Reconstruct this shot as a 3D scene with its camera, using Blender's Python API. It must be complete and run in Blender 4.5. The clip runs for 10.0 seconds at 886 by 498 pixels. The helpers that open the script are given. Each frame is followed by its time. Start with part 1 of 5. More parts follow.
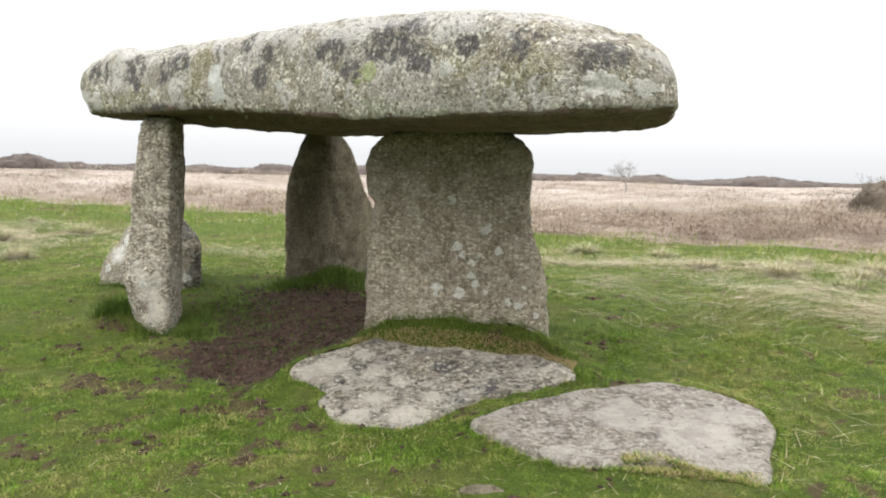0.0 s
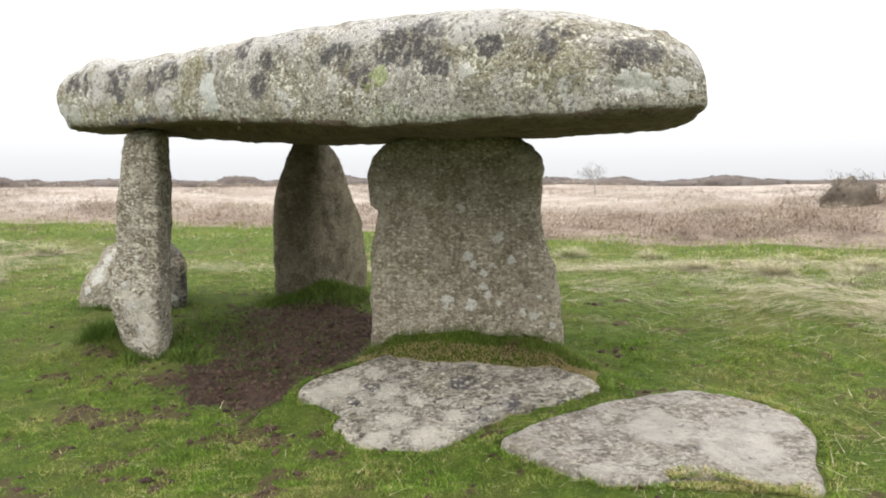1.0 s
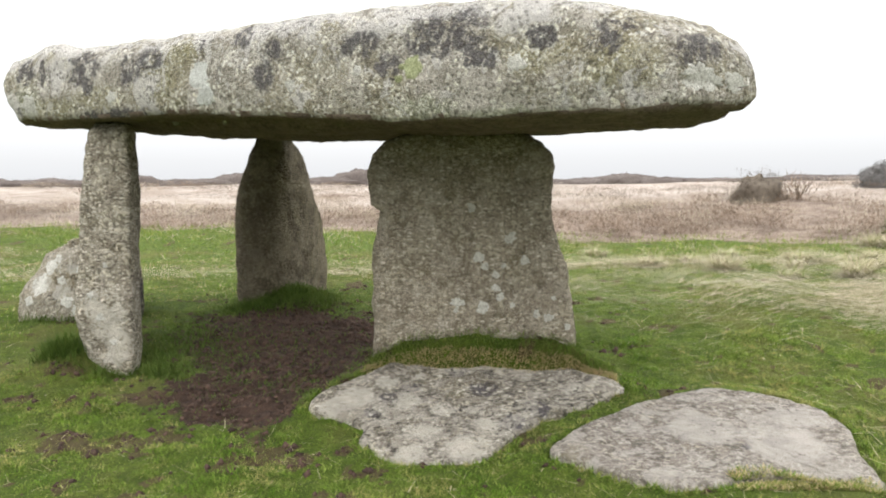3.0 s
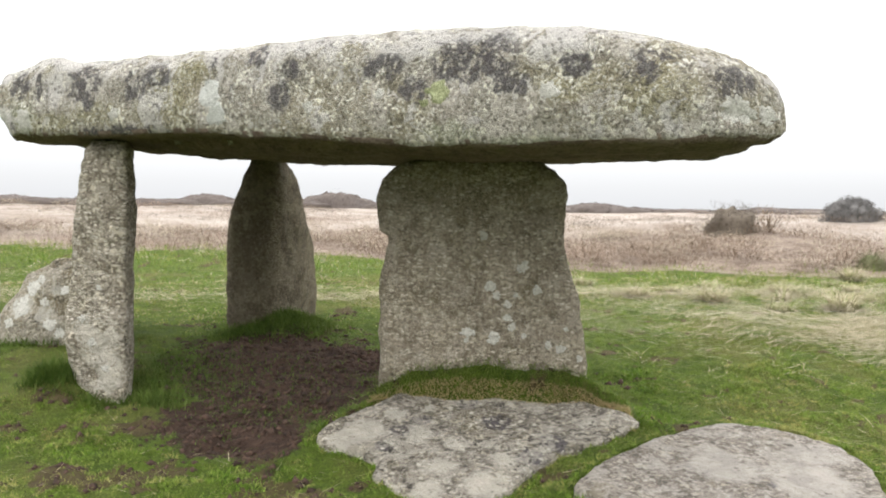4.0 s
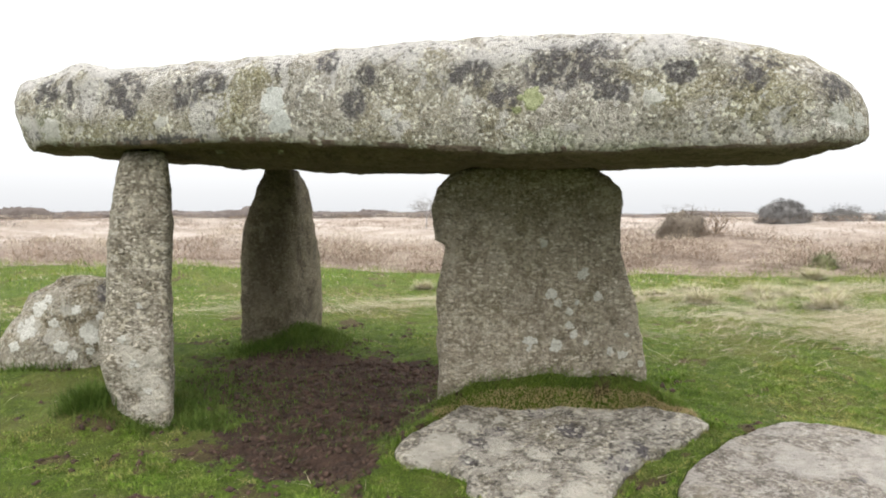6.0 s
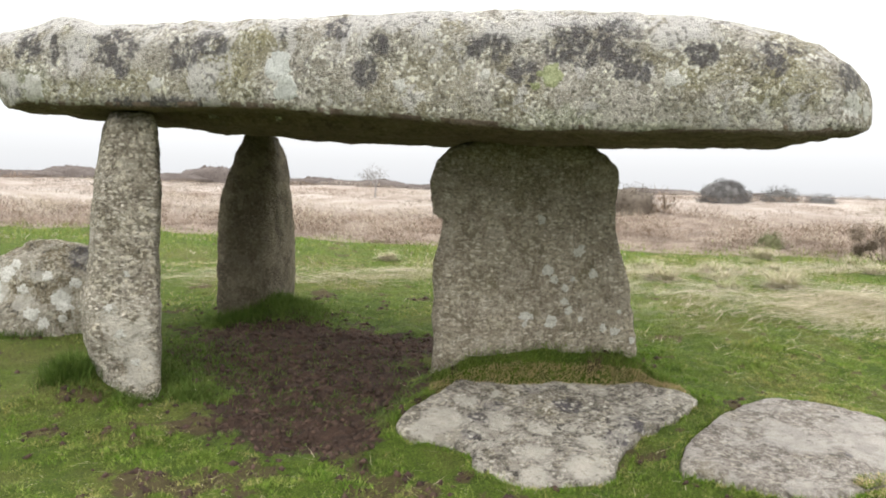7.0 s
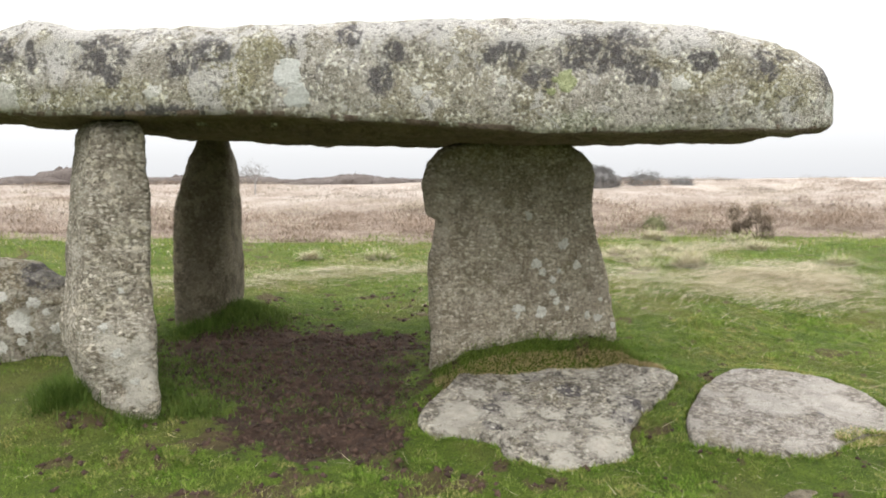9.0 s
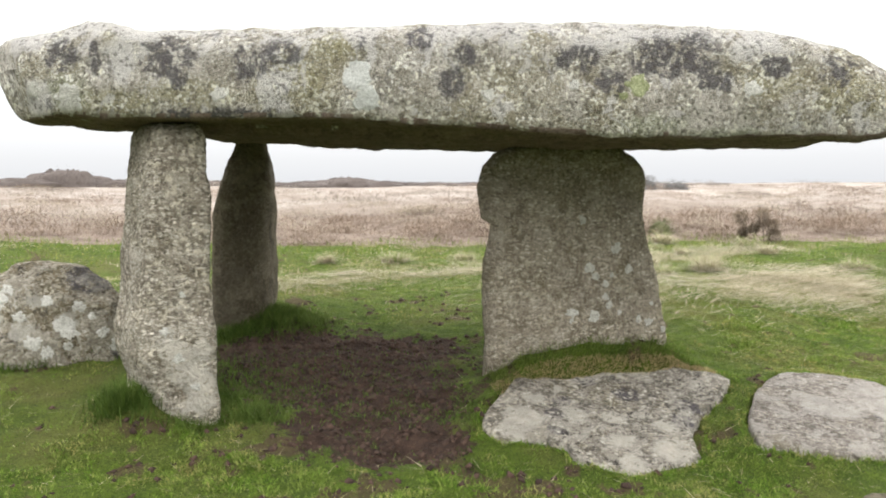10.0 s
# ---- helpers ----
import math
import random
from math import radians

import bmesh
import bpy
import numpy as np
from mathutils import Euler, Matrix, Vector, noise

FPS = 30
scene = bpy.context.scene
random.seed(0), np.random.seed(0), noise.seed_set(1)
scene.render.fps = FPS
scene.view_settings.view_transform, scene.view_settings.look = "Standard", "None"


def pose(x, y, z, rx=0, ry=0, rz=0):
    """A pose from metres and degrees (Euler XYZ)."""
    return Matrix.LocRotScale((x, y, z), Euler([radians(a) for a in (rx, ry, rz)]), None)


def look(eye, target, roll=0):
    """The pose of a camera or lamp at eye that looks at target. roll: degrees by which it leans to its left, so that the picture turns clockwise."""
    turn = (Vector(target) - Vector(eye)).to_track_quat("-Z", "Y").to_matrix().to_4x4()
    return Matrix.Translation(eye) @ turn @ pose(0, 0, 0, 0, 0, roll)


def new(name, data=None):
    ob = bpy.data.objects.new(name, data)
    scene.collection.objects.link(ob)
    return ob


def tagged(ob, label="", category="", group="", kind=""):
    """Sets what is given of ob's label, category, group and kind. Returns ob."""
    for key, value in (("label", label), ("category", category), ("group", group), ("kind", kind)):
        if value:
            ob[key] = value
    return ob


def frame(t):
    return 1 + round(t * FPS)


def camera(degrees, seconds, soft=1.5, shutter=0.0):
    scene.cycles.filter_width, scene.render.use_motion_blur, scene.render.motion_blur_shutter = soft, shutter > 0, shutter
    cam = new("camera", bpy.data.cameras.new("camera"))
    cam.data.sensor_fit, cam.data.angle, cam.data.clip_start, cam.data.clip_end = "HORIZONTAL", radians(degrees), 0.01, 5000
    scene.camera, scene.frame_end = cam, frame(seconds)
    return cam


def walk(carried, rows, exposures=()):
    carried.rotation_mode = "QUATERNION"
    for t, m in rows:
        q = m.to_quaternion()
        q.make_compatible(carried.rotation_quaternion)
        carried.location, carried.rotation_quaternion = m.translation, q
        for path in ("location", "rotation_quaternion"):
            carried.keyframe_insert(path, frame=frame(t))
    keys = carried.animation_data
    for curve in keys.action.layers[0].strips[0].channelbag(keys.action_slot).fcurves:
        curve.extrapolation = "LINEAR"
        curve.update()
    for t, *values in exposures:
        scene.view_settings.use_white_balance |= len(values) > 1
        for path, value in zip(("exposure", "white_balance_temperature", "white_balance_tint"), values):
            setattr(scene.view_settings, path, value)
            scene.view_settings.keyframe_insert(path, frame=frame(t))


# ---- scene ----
cam = camera(59.5, 10.0, soft=1.9)
PATH = [
    (0, (0.159, -0.085, 1.642), (0.107, 1.906, 1.46), 1.3),
    (0.5, (-0.056, 0.047, 1.614), (-0.074, 2.036, 1.407), 0.9),
    (1, (-0.214, 0.169, 1.645), (-0.171, 2.161, 1.482), -0.3),
    (1.5, (-0.416, 0.246, 1.626), (-0.254, 2.233, 1.465), 0.5),
    (2, (-0.67, 0.28, 1.648), (-0.326, 2.24, 1.448), -1.1),
    (2.5, (-0.909, 0.355, 1.65), (-0.581, 2.314, 1.419), 0.3),
    (3, (-1.08, 0.504, 1.648), (-0.764, 2.472, 1.48), -0.5),
    (3.2, (-1.146, 0.58, 1.659), (-0.824, 2.551, 1.552), -0.5),
    (4.3, (-1.553, 0.701, 1.657), (-1.076, 2.64, 1.548), 0.8),
    (4.5, (-1.676, 0.707, 1.675), (-1.128, 2.625, 1.542), 0.1),
    (5, (-1.933, 0.741, 1.684), (-1.367, 2.653, 1.527), 0.7),
    (5.5, (-2.15, 0.875, 1.673), (-1.6, 2.796, 1.577), 0.3),
    (5.7, (-2.242, 0.936, 1.657), (-1.656, 2.846, 1.577), -0.5),
    (6.8, (-2.662, 1.203, 1.663), (-1.993, 3.083, 1.534), 2.0),
    (7, (-2.767, 1.214, 1.68), (-2.017, 3.061, 1.523), 1.5),
    (7.5, (-3.009, 1.257, 1.7), (-2.225, 3.092, 1.567), 1.7),
    (8, (-3.218, 1.348, 1.676), (-2.433, 3.18, 1.523), 1.7),
    (8.5, (-3.457, 1.454, 1.749), (-2.624, 3.267, 1.6), 1.4),
    (9, (-3.716, 1.53, 1.745), (-2.651, 3.215, 1.568), -0.4),
    (9.5, (-3.996, 1.639, 1.745), (-2.855, 3.266, 1.517), 0.2),
    (10, (-4.157, 1.839, 1.749), (-3.058, 3.502, 1.581), -0.2),
]
walk(cam, [(t, look(eye, target, roll)) for t, eye, target, roll in PATH])

# ---- world, sun ----
world = bpy.data.worlds.new("overcast")
scene.world = world
world.use_nodes = True
wn, wl = world.node_tree.nodes, world.node_tree.links
wn.clear()
sky = wn.new("ShaderNodeTexSky")
sky.sky_type = "NISHITA"
sky.sun_disc = False
sky.sun_elevation, sky.sun_rotation = radians(48), radians(205)
tc = wn.new("ShaderNodeTexCoord")
sep = wn.new("ShaderNodeSeparateXYZ")
wl.new(tc.outputs["Generated"], sep.inputs[0])
ramp = wn.new("ShaderNodeValToRGB")
ramp.color_ramp.elements[0].position, ramp.color_ramp.elements[0].color = 0.0, (0.80, 0.815, 0.845, 1)
ramp.color_ramp.elements[1].position, ramp.color_ramp.elements[1].color = 1.0, (4.0, 4.0, 4.05, 1)
e = ramp.color_ramp.elements.new(0.03)
e.color = (0.88, 0.89, 0.91, 1)
e = ramp.color_ramp.elements.new(0.12)
e.color = (1.25, 1.25, 1.26, 1)
e = ramp.color_ramp.elements.new(0.45)
e.color = (2.6, 2.6, 2.63, 1)
wl.new(sep.outputs["Z"], ramp.inputs[0])
bg_cloud = wn.new("ShaderNodeBackground")
bg_cloud.inputs[1].default_value = 1.09
wl.new(ramp.outputs[0], bg_cloud.inputs[0])
bg_sky = wn.new("ShaderNodeBackground")
bg_sky.inputs[1].default_value = 0.05
wl.new(sky.outputs[0], bg_sky.inputs[0])
mixw = wn.new("ShaderNodeMixShader")
mixw.inputs[0].default_value = 0.93
wl.new(bg_sky.outputs[0], mixw.inputs[1])
wl.new(bg_cloud.outputs[0], mixw.inputs[2])
outw = wn.new("ShaderNodeOutputWorld")
wl.new(mixw.outputs[0], outw.inputs[0])

sun_data = bpy.data.lights.new("sun", "SUN")
sun_data.energy, sun_data.angle, sun_data.color = 0.9, radians(50), (1.0, 0.97, 0.92)
sun = new("sun", sun_data)
sun.matrix_world = look((-6, -8, 14), (0, 6, 0))

# ---- materials ----


class Nodes:
    """Small helper round a material's node tree."""

    def __init__(self, name):
        self.mat = bpy.data.materials.new(name)
        self.mat.use_nodes = True
        self.n, self.l = self.mat.node_tree.nodes, self.mat.node_tree.links
        self.bsdf = self.n["Principled BSDF"]
        self.pos = self.n.new("ShaderNodeNewGeometry").outputs["Position"]

    def put(self, sock, v):
        if isinstance(v, bpy.types.NodeSocket):
            self.l.new(v, sock)
        elif isinstance(v, (tuple, list)):
            sock.default_value = (*v, 1.0)[: len(sock.default_value)]
        else:
            sock.default_value = v

    def noise(self, scale, detail=4.0, rough=0.55, warp=0.0, vec=None, squash=None):
        t = self.n.new("ShaderNodeTexNoise")
        t.inputs["Scale"].default_value, t.inputs["Detail"].default_value = scale, detail
        t.inputs["Roughness"].default_value, t.inputs["Distortion"].default_value = rough, warp
        v = vec or self.pos
        if squash:
            m = self.n.new("ShaderNodeMapping")
            m.inputs["Scale"].default_value = squash
            self.l.new(v, m.inputs["Vector"])
            v = m.outputs[0]
        self.l.new(v, t.inputs["Vector"])
        return t.outputs["Fac"]

    def step(self, v, lo, hi):
        m = self.n.new("ShaderNodeMapRange")
        m.interpolation_type = "SMOOTHSTEP"
        m.inputs[1].default_value, m.inputs[2].default_value = lo, hi
        self.l.new(v, m.inputs[0])
        return m.outputs[0]

    def math(self, op, a, b=0.0):
        m = self.n.new("ShaderNodeMath")
        m.operation = op
        self.put(m.inputs[0], a), self.put(m.inputs[1], b)
        return m.outputs[0]

    def mix(self, fac, a, b):
        m = self.n.new("ShaderNodeMix")
        m.data_type = "RGBA"
        self.put(m.inputs[0], fac), self.put(m.inputs[6], a), self.put(m.inputs[7], b)
        return m.outputs[2]

    def attr(self, name):
        a = self.n.new("ShaderNodeAttribute")
        a.attribute_name = name
        return a.outputs["Fac"]

    def warped(self, amount, scale):
        t = self.n.new("ShaderNodeTexNoise")
        t.inputs["Scale"].default_value, t.inputs["Detail"].default_value = scale, 5.0
        t.inputs["Roughness"].default_value = 0.7
        self.l.new(self.pos, t.inputs["Vector"])
        a = self.n.new("ShaderNodeVectorMath")
        a.operation = "MULTIPLY_ADD"
        self.l.new(t.outputs["Color"], a.inputs[0])
        a.inputs[1].default_value = (amount,) * 3
        a.inputs[2].default_value = (-amount / 2,) * 3
        b = self.n.new("ShaderNodeVectorMath")
        self.l.new(a.outputs[0], b.inputs[0]), self.l.new(self.pos, b.inputs[1])
        return b.outputs[0]

    def spots(self, places, vec, edge=0.16):
        """A mask that is 1 inside the balls (x, y, z, radius), read at a warped place."""
        total = None
        for x, y, z, r in places:
            d = self.n.new("ShaderNodeVectorMath")
            d.operation = "DISTANCE"
            self.l.new(vec, d.inputs[0])
            d.inputs[1].default_value = (x, y, z)
            m = self.step(d.outputs["Value"], r * (1 + edge), r * (1 - edge))
            total = m if total is None else self.math("MAXIMUM", total, m)
        return total

    def finish(self, color, rough=0.9, bump=None, dist=0.01, strength=1.0, spec=0.25):
        self.put(self.bsdf.inputs["Base Color"], color)
        self.put(self.bsdf.inputs["Roughness"], rough)
        self.bsdf.inputs["Specular IOR Level"].default_value = spec
        if bump is not None:
            b = self.n.new("ShaderNodeBump")
            b.inputs["Distance"].default_value, b.inputs["Strength"].default_value = dist, strength
            self.l.new(bump, b.inputs["Height"])
            self.l.new(b.outputs[0], self.bsdf.inputs["Normal"])
        return self.mat


def granite(name, dark, light, pale, black, pale_amount, black_amount, green_amount, black_spots=(), pale_spots=(), green_spots=(),
            fleck=1.0, stretch=(1, 1, 1), mosaic=8.0, tone_=0.78, blend=0.6, soot_size=5.1, chips=0.7, laths=0.0, sheets=0.0):
    """Weathered granite: crystals, crusts of pale and black lichen, a green film; spots are lichens and dark marks with
    a place of their own.
    """
    dark, light, pale, black = (tuple(v * tone_ for v in c) for c in (dark, light, pale, black))
    k = Nodes(name)
    big = k.noise(1.7, 6, 0.6)
    mid = k.noise(7.0, 8, 0.65, 0.6, squash=stretch)
    grain = k.noise(34.0, 6, 0.7, 1.2, squash=stretch)
    fine = k.noise(120.0, 4, 0.7)
    col = k.mix(k.step(mid, 0.32, 0.68), dark, light)
    col = k.mix(k.math("MULTIPLY", k.step(big, 0.45, 0.7), green_amount), col, (0.20, 0.178, 0.09))
    # a mosaic of crusts, each of one tone
    cell = k.n.new("ShaderNodeTexVoronoi")
    cell.inputs["Scale"].default_value = mosaic
    k.l.new(k.warped(0.35, 6.5), cell.inputs["Vector"])
    tone = k.n.new("ShaderNodeSeparateColor")
    k.l.new(cell.outputs["Color"], tone.inputs[0])
    tones = k.n.new("ShaderNodeValToRGB")
    tones.color_ramp.interpolation = "CONSTANT"
    el = tones.color_ramp.elements
    el[0].position, el[0].color = 0.0, (*dark, 1)
    el[1].position, el[1].color = 0.87, (0.22, 0.193, 0.125, 1)
    for p, c in ((0.22, light), (0.45, tuple(0.55 * a + 0.45 * b for a, b in zip(light, pale))), (0.60, tuple(0.6 * v for v in light)), (0.74, tuple(0.25 * a + 0.75 * b for a, b in zip(light, pale)))):
        it = el.new(p)
        it.color = (*c, 1)
    k.l.new(tone.outputs[0], tones.inputs[0])
    col = k.mix(blend, col, tones.outputs[0])
    vec = k.warped(0.24, 9.0)
    tight = k.warped(0.22, 13.0)
    if black_spots:
        m = k.spots(black_spots, vec, 0.12)
        m_black = k.math("MULTIPLY", m, k.step(k.noise(13.0, 8, 0.78), 0.40, 0.48))
        col = k.mix(k.math("MULTIPLY", m_black, 0.9), col, k.mix(mid, (0.055, 0.052, 0.062), (0.11, 0.10, 0.105)))
    if green_spots:
        m = k.math("MULTIPLY", k.spots(green_spots, vec), k.step(grain, 0.4, 0.55))
        col = k.mix(k.math("MULTIPLY", m, 0.75), col, (0.30, 0.35, 0.15))
    # crystals and worm-like crusts
    col = k.mix(k.math("MULTIPLY", k.step(grain, 0.54, 0.59), (0.8 * fleck) if not black_spots else k.math("SUBTRACT", 0.8 * fleck, k.math("MULTIPLY", m_black, 0.65 * fleck))), col, pale)
    col = k.mix(k.math("MULTIPLY", k.step(grain, 0.45, 0.39), 0.5 * fleck), col, (0.075, 0.068, 0.05))
    col = k.mix(k.math("MULTIPLY", k.step(fine, 0.58, 0.72), 0.35), col, (0.05, 0.045, 0.04))
    # small chips and crumbs of crust, cream or dark
    crumb = k.n.new("ShaderNodeTexVoronoi")
    crumb.inputs["Scale"].default_value = 44.0
    k.l.new(k.warped(0.05, 34.0), crumb.inputs["Vector"])
    lot = k.n.new("ShaderNodeSeparateColor")
    k.l.new(crumb.outputs["Color"], lot.inputs[0])
    where = k.step(k.noise(5.5, 5, 0.6), 0.40, 0.56)
    bright = k.math("MULTIPLY", k.step(lot.outputs[0], 0.74, 0.76), where)
    if black_spots:
        bright = k.math("MULTIPLY", bright, k.math("SUBTRACT", 1.0, k.math("MULTIPLY", m_black, 0.8)))
    col = k.mix(k.math("MULTIPLY", bright, chips), col, tuple(min(0.85, v * f) for v, f in zip(pale, (1.08, 1.05, 0.96))))
    col = k.mix(k.math("MULTIPLY", k.step(lot.outputs[1], 0.84, 0.86), 0.8 * chips), col, tuple(0.45 * v for v in dark))
    if laths:
        # pale felspar crystals, short and lying at all angles near the level
        lath = k.n.new("ShaderNodeTexVoronoi")
        lath.inputs["Scale"].default_value = 38.0
        flat = k.n.new("ShaderNodeMapping")
        flat.inputs["Scale"].default_value = (0.62, 0.62, 1.5)
        k.l.new(k.warped(0.07, 11.0), flat.inputs["Vector"])
        k.l.new(flat.outputs[0], lath.inputs["Vector"])
        pick = k.n.new("ShaderNodeSeparateColor")
        k.l.new(lath.outputs["Color"], pick.inputs[0])
        core = k.math("MULTIPLY", k.step(pick.outputs[0], 0.58, 0.62), k.step(lath.outputs["Distance"], 0.50, 0.40))
        thick = k.math("MULTIPLY", core, k.math("ADD", 0.45, k.math("MULTIPLY", k.step(k.noise(3.0, 5, 0.6), 0.35, 0.62), 0.55)))
        col = k.mix(k.math("MULTIPLY", thick, laths), col, k.mix(pick.outputs[1], tuple(1.1 * v for v in light), tuple(1.45 * v for v in pale)))
        gap = k.math("MULTIPLY", k.step(pick.outputs[0], 0.22, 0.18), k.step(lath.outputs["Distance"], 0.50, 0.40))
        col = k.mix(k.math("MULTIPLY", gap, 0.75 * laths), col, tuple(0.5 * v for v in dark))
    if sheets:
        # smooth sheets of pale crust, broken by dark seams
        broad_ = k.noise(3.2, 7, 0.60, 0.35, squash=stretch)
        sheet = k.math("MULTIPLY", k.step(broad_, 0.515, 0.545), k.step(k.noise(16, 6, 0.7), 0.38, 0.46))
        col = k.mix(k.math("MULTIPLY", sheet, sheets), col, k.mix(k.step(mid, 0.3, 0.7), tuple(0.72 * v for v in pale), tuple(0.95 * v for v in pale)))
        seam = k.math("MULTIPLY", k.step(k.math("ABSOLUTE", k.math("SUBTRACT", broad_, 0.495)), 0.035, 0.012), k.step(k.noise(12, 7, 0.78), 0.46, 0.52))
        col = k.mix(k.math("MULTIPLY", seam, 0.4), col, black)
    # wide pale crusts, but not over the black ones
    crust = k.noise(4.3, 8, 0.72, 0.9, squash=stretch)
    over = k.step(crust, 0.62 - 0.22 * pale_amount, 0.70 - 0.2 * pale_amount)
    if black_spots:
        over = k.math("MULTIPLY", over, k.math("SUBTRACT", 1.0, m_black))
    col = k.mix(over, col, k.mix(k.step(grain, 0.42, 0.6), light, pale))
    # black crusts
    soot = k.noise(soot_size, 9, 0.78, 0.7, squash=stretch)
    clot = k.math("MULTIPLY", k.step(k.noise(1.9, 4, 0.6), 0.40, 0.56), 0.9)
    col = k.mix(k.math("MULTIPLY", k.step(soot, 0.66 - 0.2 * black_amount, 0.72 - 0.2 * black_amount), clot), col, black)
    if pale_spots:
        laid = k.math("MULTIPLY", k.spots(pale_spots, tight, 0.25), k.step(k.noise(19, 6, 0.72), 0.37, 0.45))
        col = k.mix(k.math("MULTIPLY", laid, 0.85), col, k.mix(k.step(mid, 0.35, 0.65), tuple(0.74 * v for v in pale), tuple(0.98 * v for v in pale)))
    h = k.math("ADD", k.math("MULTIPLY", grain, 0.55), k.math("MULTIPLY", mid, 0.9))
    h = k.math("ADD", h, k.math("ADD", k.math("MULTIPLY", fine, 0.25), k.math("MULTIPLY", crumb.outputs["Distance"], -0.35)))
    return k.finish(col, 0.93, h, 0.045, 1.0, 0.2)


# directions of the capstone: along its long front face, and back from it
CO, CU, CB = (-2.86, 7.0), (0.8, -0.6), (0.6, 0.8)


def cap_place(s, w, z):
    return (CO[0] + CU[0] * s + CB[0] * w, CO[1] + CU[1] * s + CB[1] * w, z)


def lichened_cap():
    """Weathered granite under crusts: grey and olive-brown ground, smooth lilac-grey sheets, cream crumbs, charcoal and green lichens of known place."""
    k = Nodes("lichened_granite_cap")
    along, height = k.n.new("ShaderNodeVectorMath"), k.n.new("ShaderNodeSeparateXYZ")
    vec = k.warped(0.22, 9.0)
    along.operation = "DOT_PRODUCT"
    k.l.new(vec, along.inputs[0]), k.l.new(vec, height.inputs[0])
    along.inputs[1].default_value = (*CU, 0)
    plan = k.n.new("ShaderNodeCombineXYZ")
    k.l.new(k.math("SUBTRACT", along.outputs["Value"], CO[0] * CU[0] + CO[1] * CU[1]), plan.inputs[0])
    k.l.new(height.outputs["Z"], plan.inputs[1])

    def patches(places, soft=0.35):
        total = None
        for s, z, rs, rz in places:
            off, size = k.n.new("ShaderNodeVectorMath"), k.n.new("ShaderNodeVectorMath")
            off.operation, size.operation = "SUBTRACT", "MULTIPLY"
            k.l.new(plan.outputs[0], off.inputs[0])
            off.inputs[1].default_value = (s, z, 0)
            k.l.new(off.outputs[0], size.inputs[0])
            size.inputs[1].default_value = (1 / rs, 1 / rz, 0)
            far = k.n.new("ShaderNodeVectorMath")
            far.operation = "LENGTH"
            k.l.new(size.outputs[0], far.inputs[0])
            m = k.step(far.outputs["Value"], 1 + soft, 1 - soft)
            total = m if total is None else k.math("MAXIMUM", total, m)
        return total

    big, mid = k.noise(2.3, 6, 0.6, 0.4), k.noise(7.5, 8, 0.68, 0.6)
    grain, fine = k.noise(38, 6, 0.72, 1.0, squash=(1, 1, 1.3)), k.noise(130, 4, 0.7)
    col = k.mix(k.step(mid, 0.34, 0.66), (0.305, 0.275, 0.22), (0.555, 0.515, 0.45))
    # olive-brown and greenish sweeps
    col = k.mix(k.math("MULTIPLY", k.step(big, 0.46, 0.62), 0.55), col, (0.285, 0.250, 0.145))
    olive = patches([(4.25, 2.26, .20, .13), (0.15, 2.33, .26, .09), (0.85, 2.42, .22, .16), (1.05, 2.60, .16, .09), (3.75, 2.34, .18, .08), (-0.30, 2.28, .35, .07)], 0.6)
    col = k.mix(k.math("MULTIPLY", olive, 0.62), col, k.mix(k.step(grain, 0.4, 0.6), (0.215, 0.192, 0.09), (0.39, 0.36, 0.20)))
    green = patches([(-0.66, 2.34, .14, .11), (3.05, 2.10, .22, .06), (3.6, 2.03, .30, .04), (2.5, 2.02, .4, .04)], 0.5)
    col = k.mix(k.math("MULTIPLY", green, 0.5), col, (0.34, 0.37, 0.24))
    # smooth pale lilac-grey sheets, widest along the top
    sheet_noise = k.noise(4.2, 7, 0.66, 0.7)
    up = k.step(height.outputs["Z"], 2.50, 2.72)
    sheet = k.step(k.math("ADD", sheet_noise, k.math("MULTIPLY", up, 0.11)), 0.545, 0.60)
    sheet = k.math("MAXIMUM", sheet, patches([(2.72, 2.60, .20, .06), (3.60, 2.54, .10, .07), (-0.28, 2.55, .09, .15), (3.05, 2.66, .30, .05), (-0.85, 2.30, .12, .12)], 0.3))
    col = k.mix(k.math("MULTIPLY", sheet, 0.85), col, k.mix(k.step(mid, 0.3, 0.7), (0.53, 0.505, 0.475), (0.70, 0.675, 0.63)))
    # charcoal lichen
    coal = patches([(-0.67, 2.57, .11, .11), (-0.44, 2.56, .05, .10), (0.04, 2.55, .17, .13), (0.08, 2.42, .07, .05), (-0.11, 2.56, .05, .10), (0.55, 2.51, .11, .11), (0.74, 2.57, .13, .09),
                    (1.62, 2.65, .09, .07), (1.82, 2.38, .09, .10), (1.92, 2.53, .08, .08), (2.60, 2.51, .13, .09), (3.10, 2.51, .19, .13), (3.31, 2.52, .16, .15), (3.43, 2.36, .12, .07),
                    (2.81, 2.37, .10, .07), (3.80, 2.45, .10, .07), (4.15, 2.43, .11, .10), (4.20, 2.47, .10, .06), (4.58, 2.34, .10, .10), (0.32, 2.20, .42, .035), (1.25, 2.62, .06, .06)], 0.22)
    torn = k.math("MULTIPLY", k.step(k.noise(13.0, 8, 0.76), 0.43, 0.47), k.step(k.noise(5.5, 6, 0.7, 0.8), 0.40, 0.46))
    coal = k.math("MULTIPLY", coal, torn)
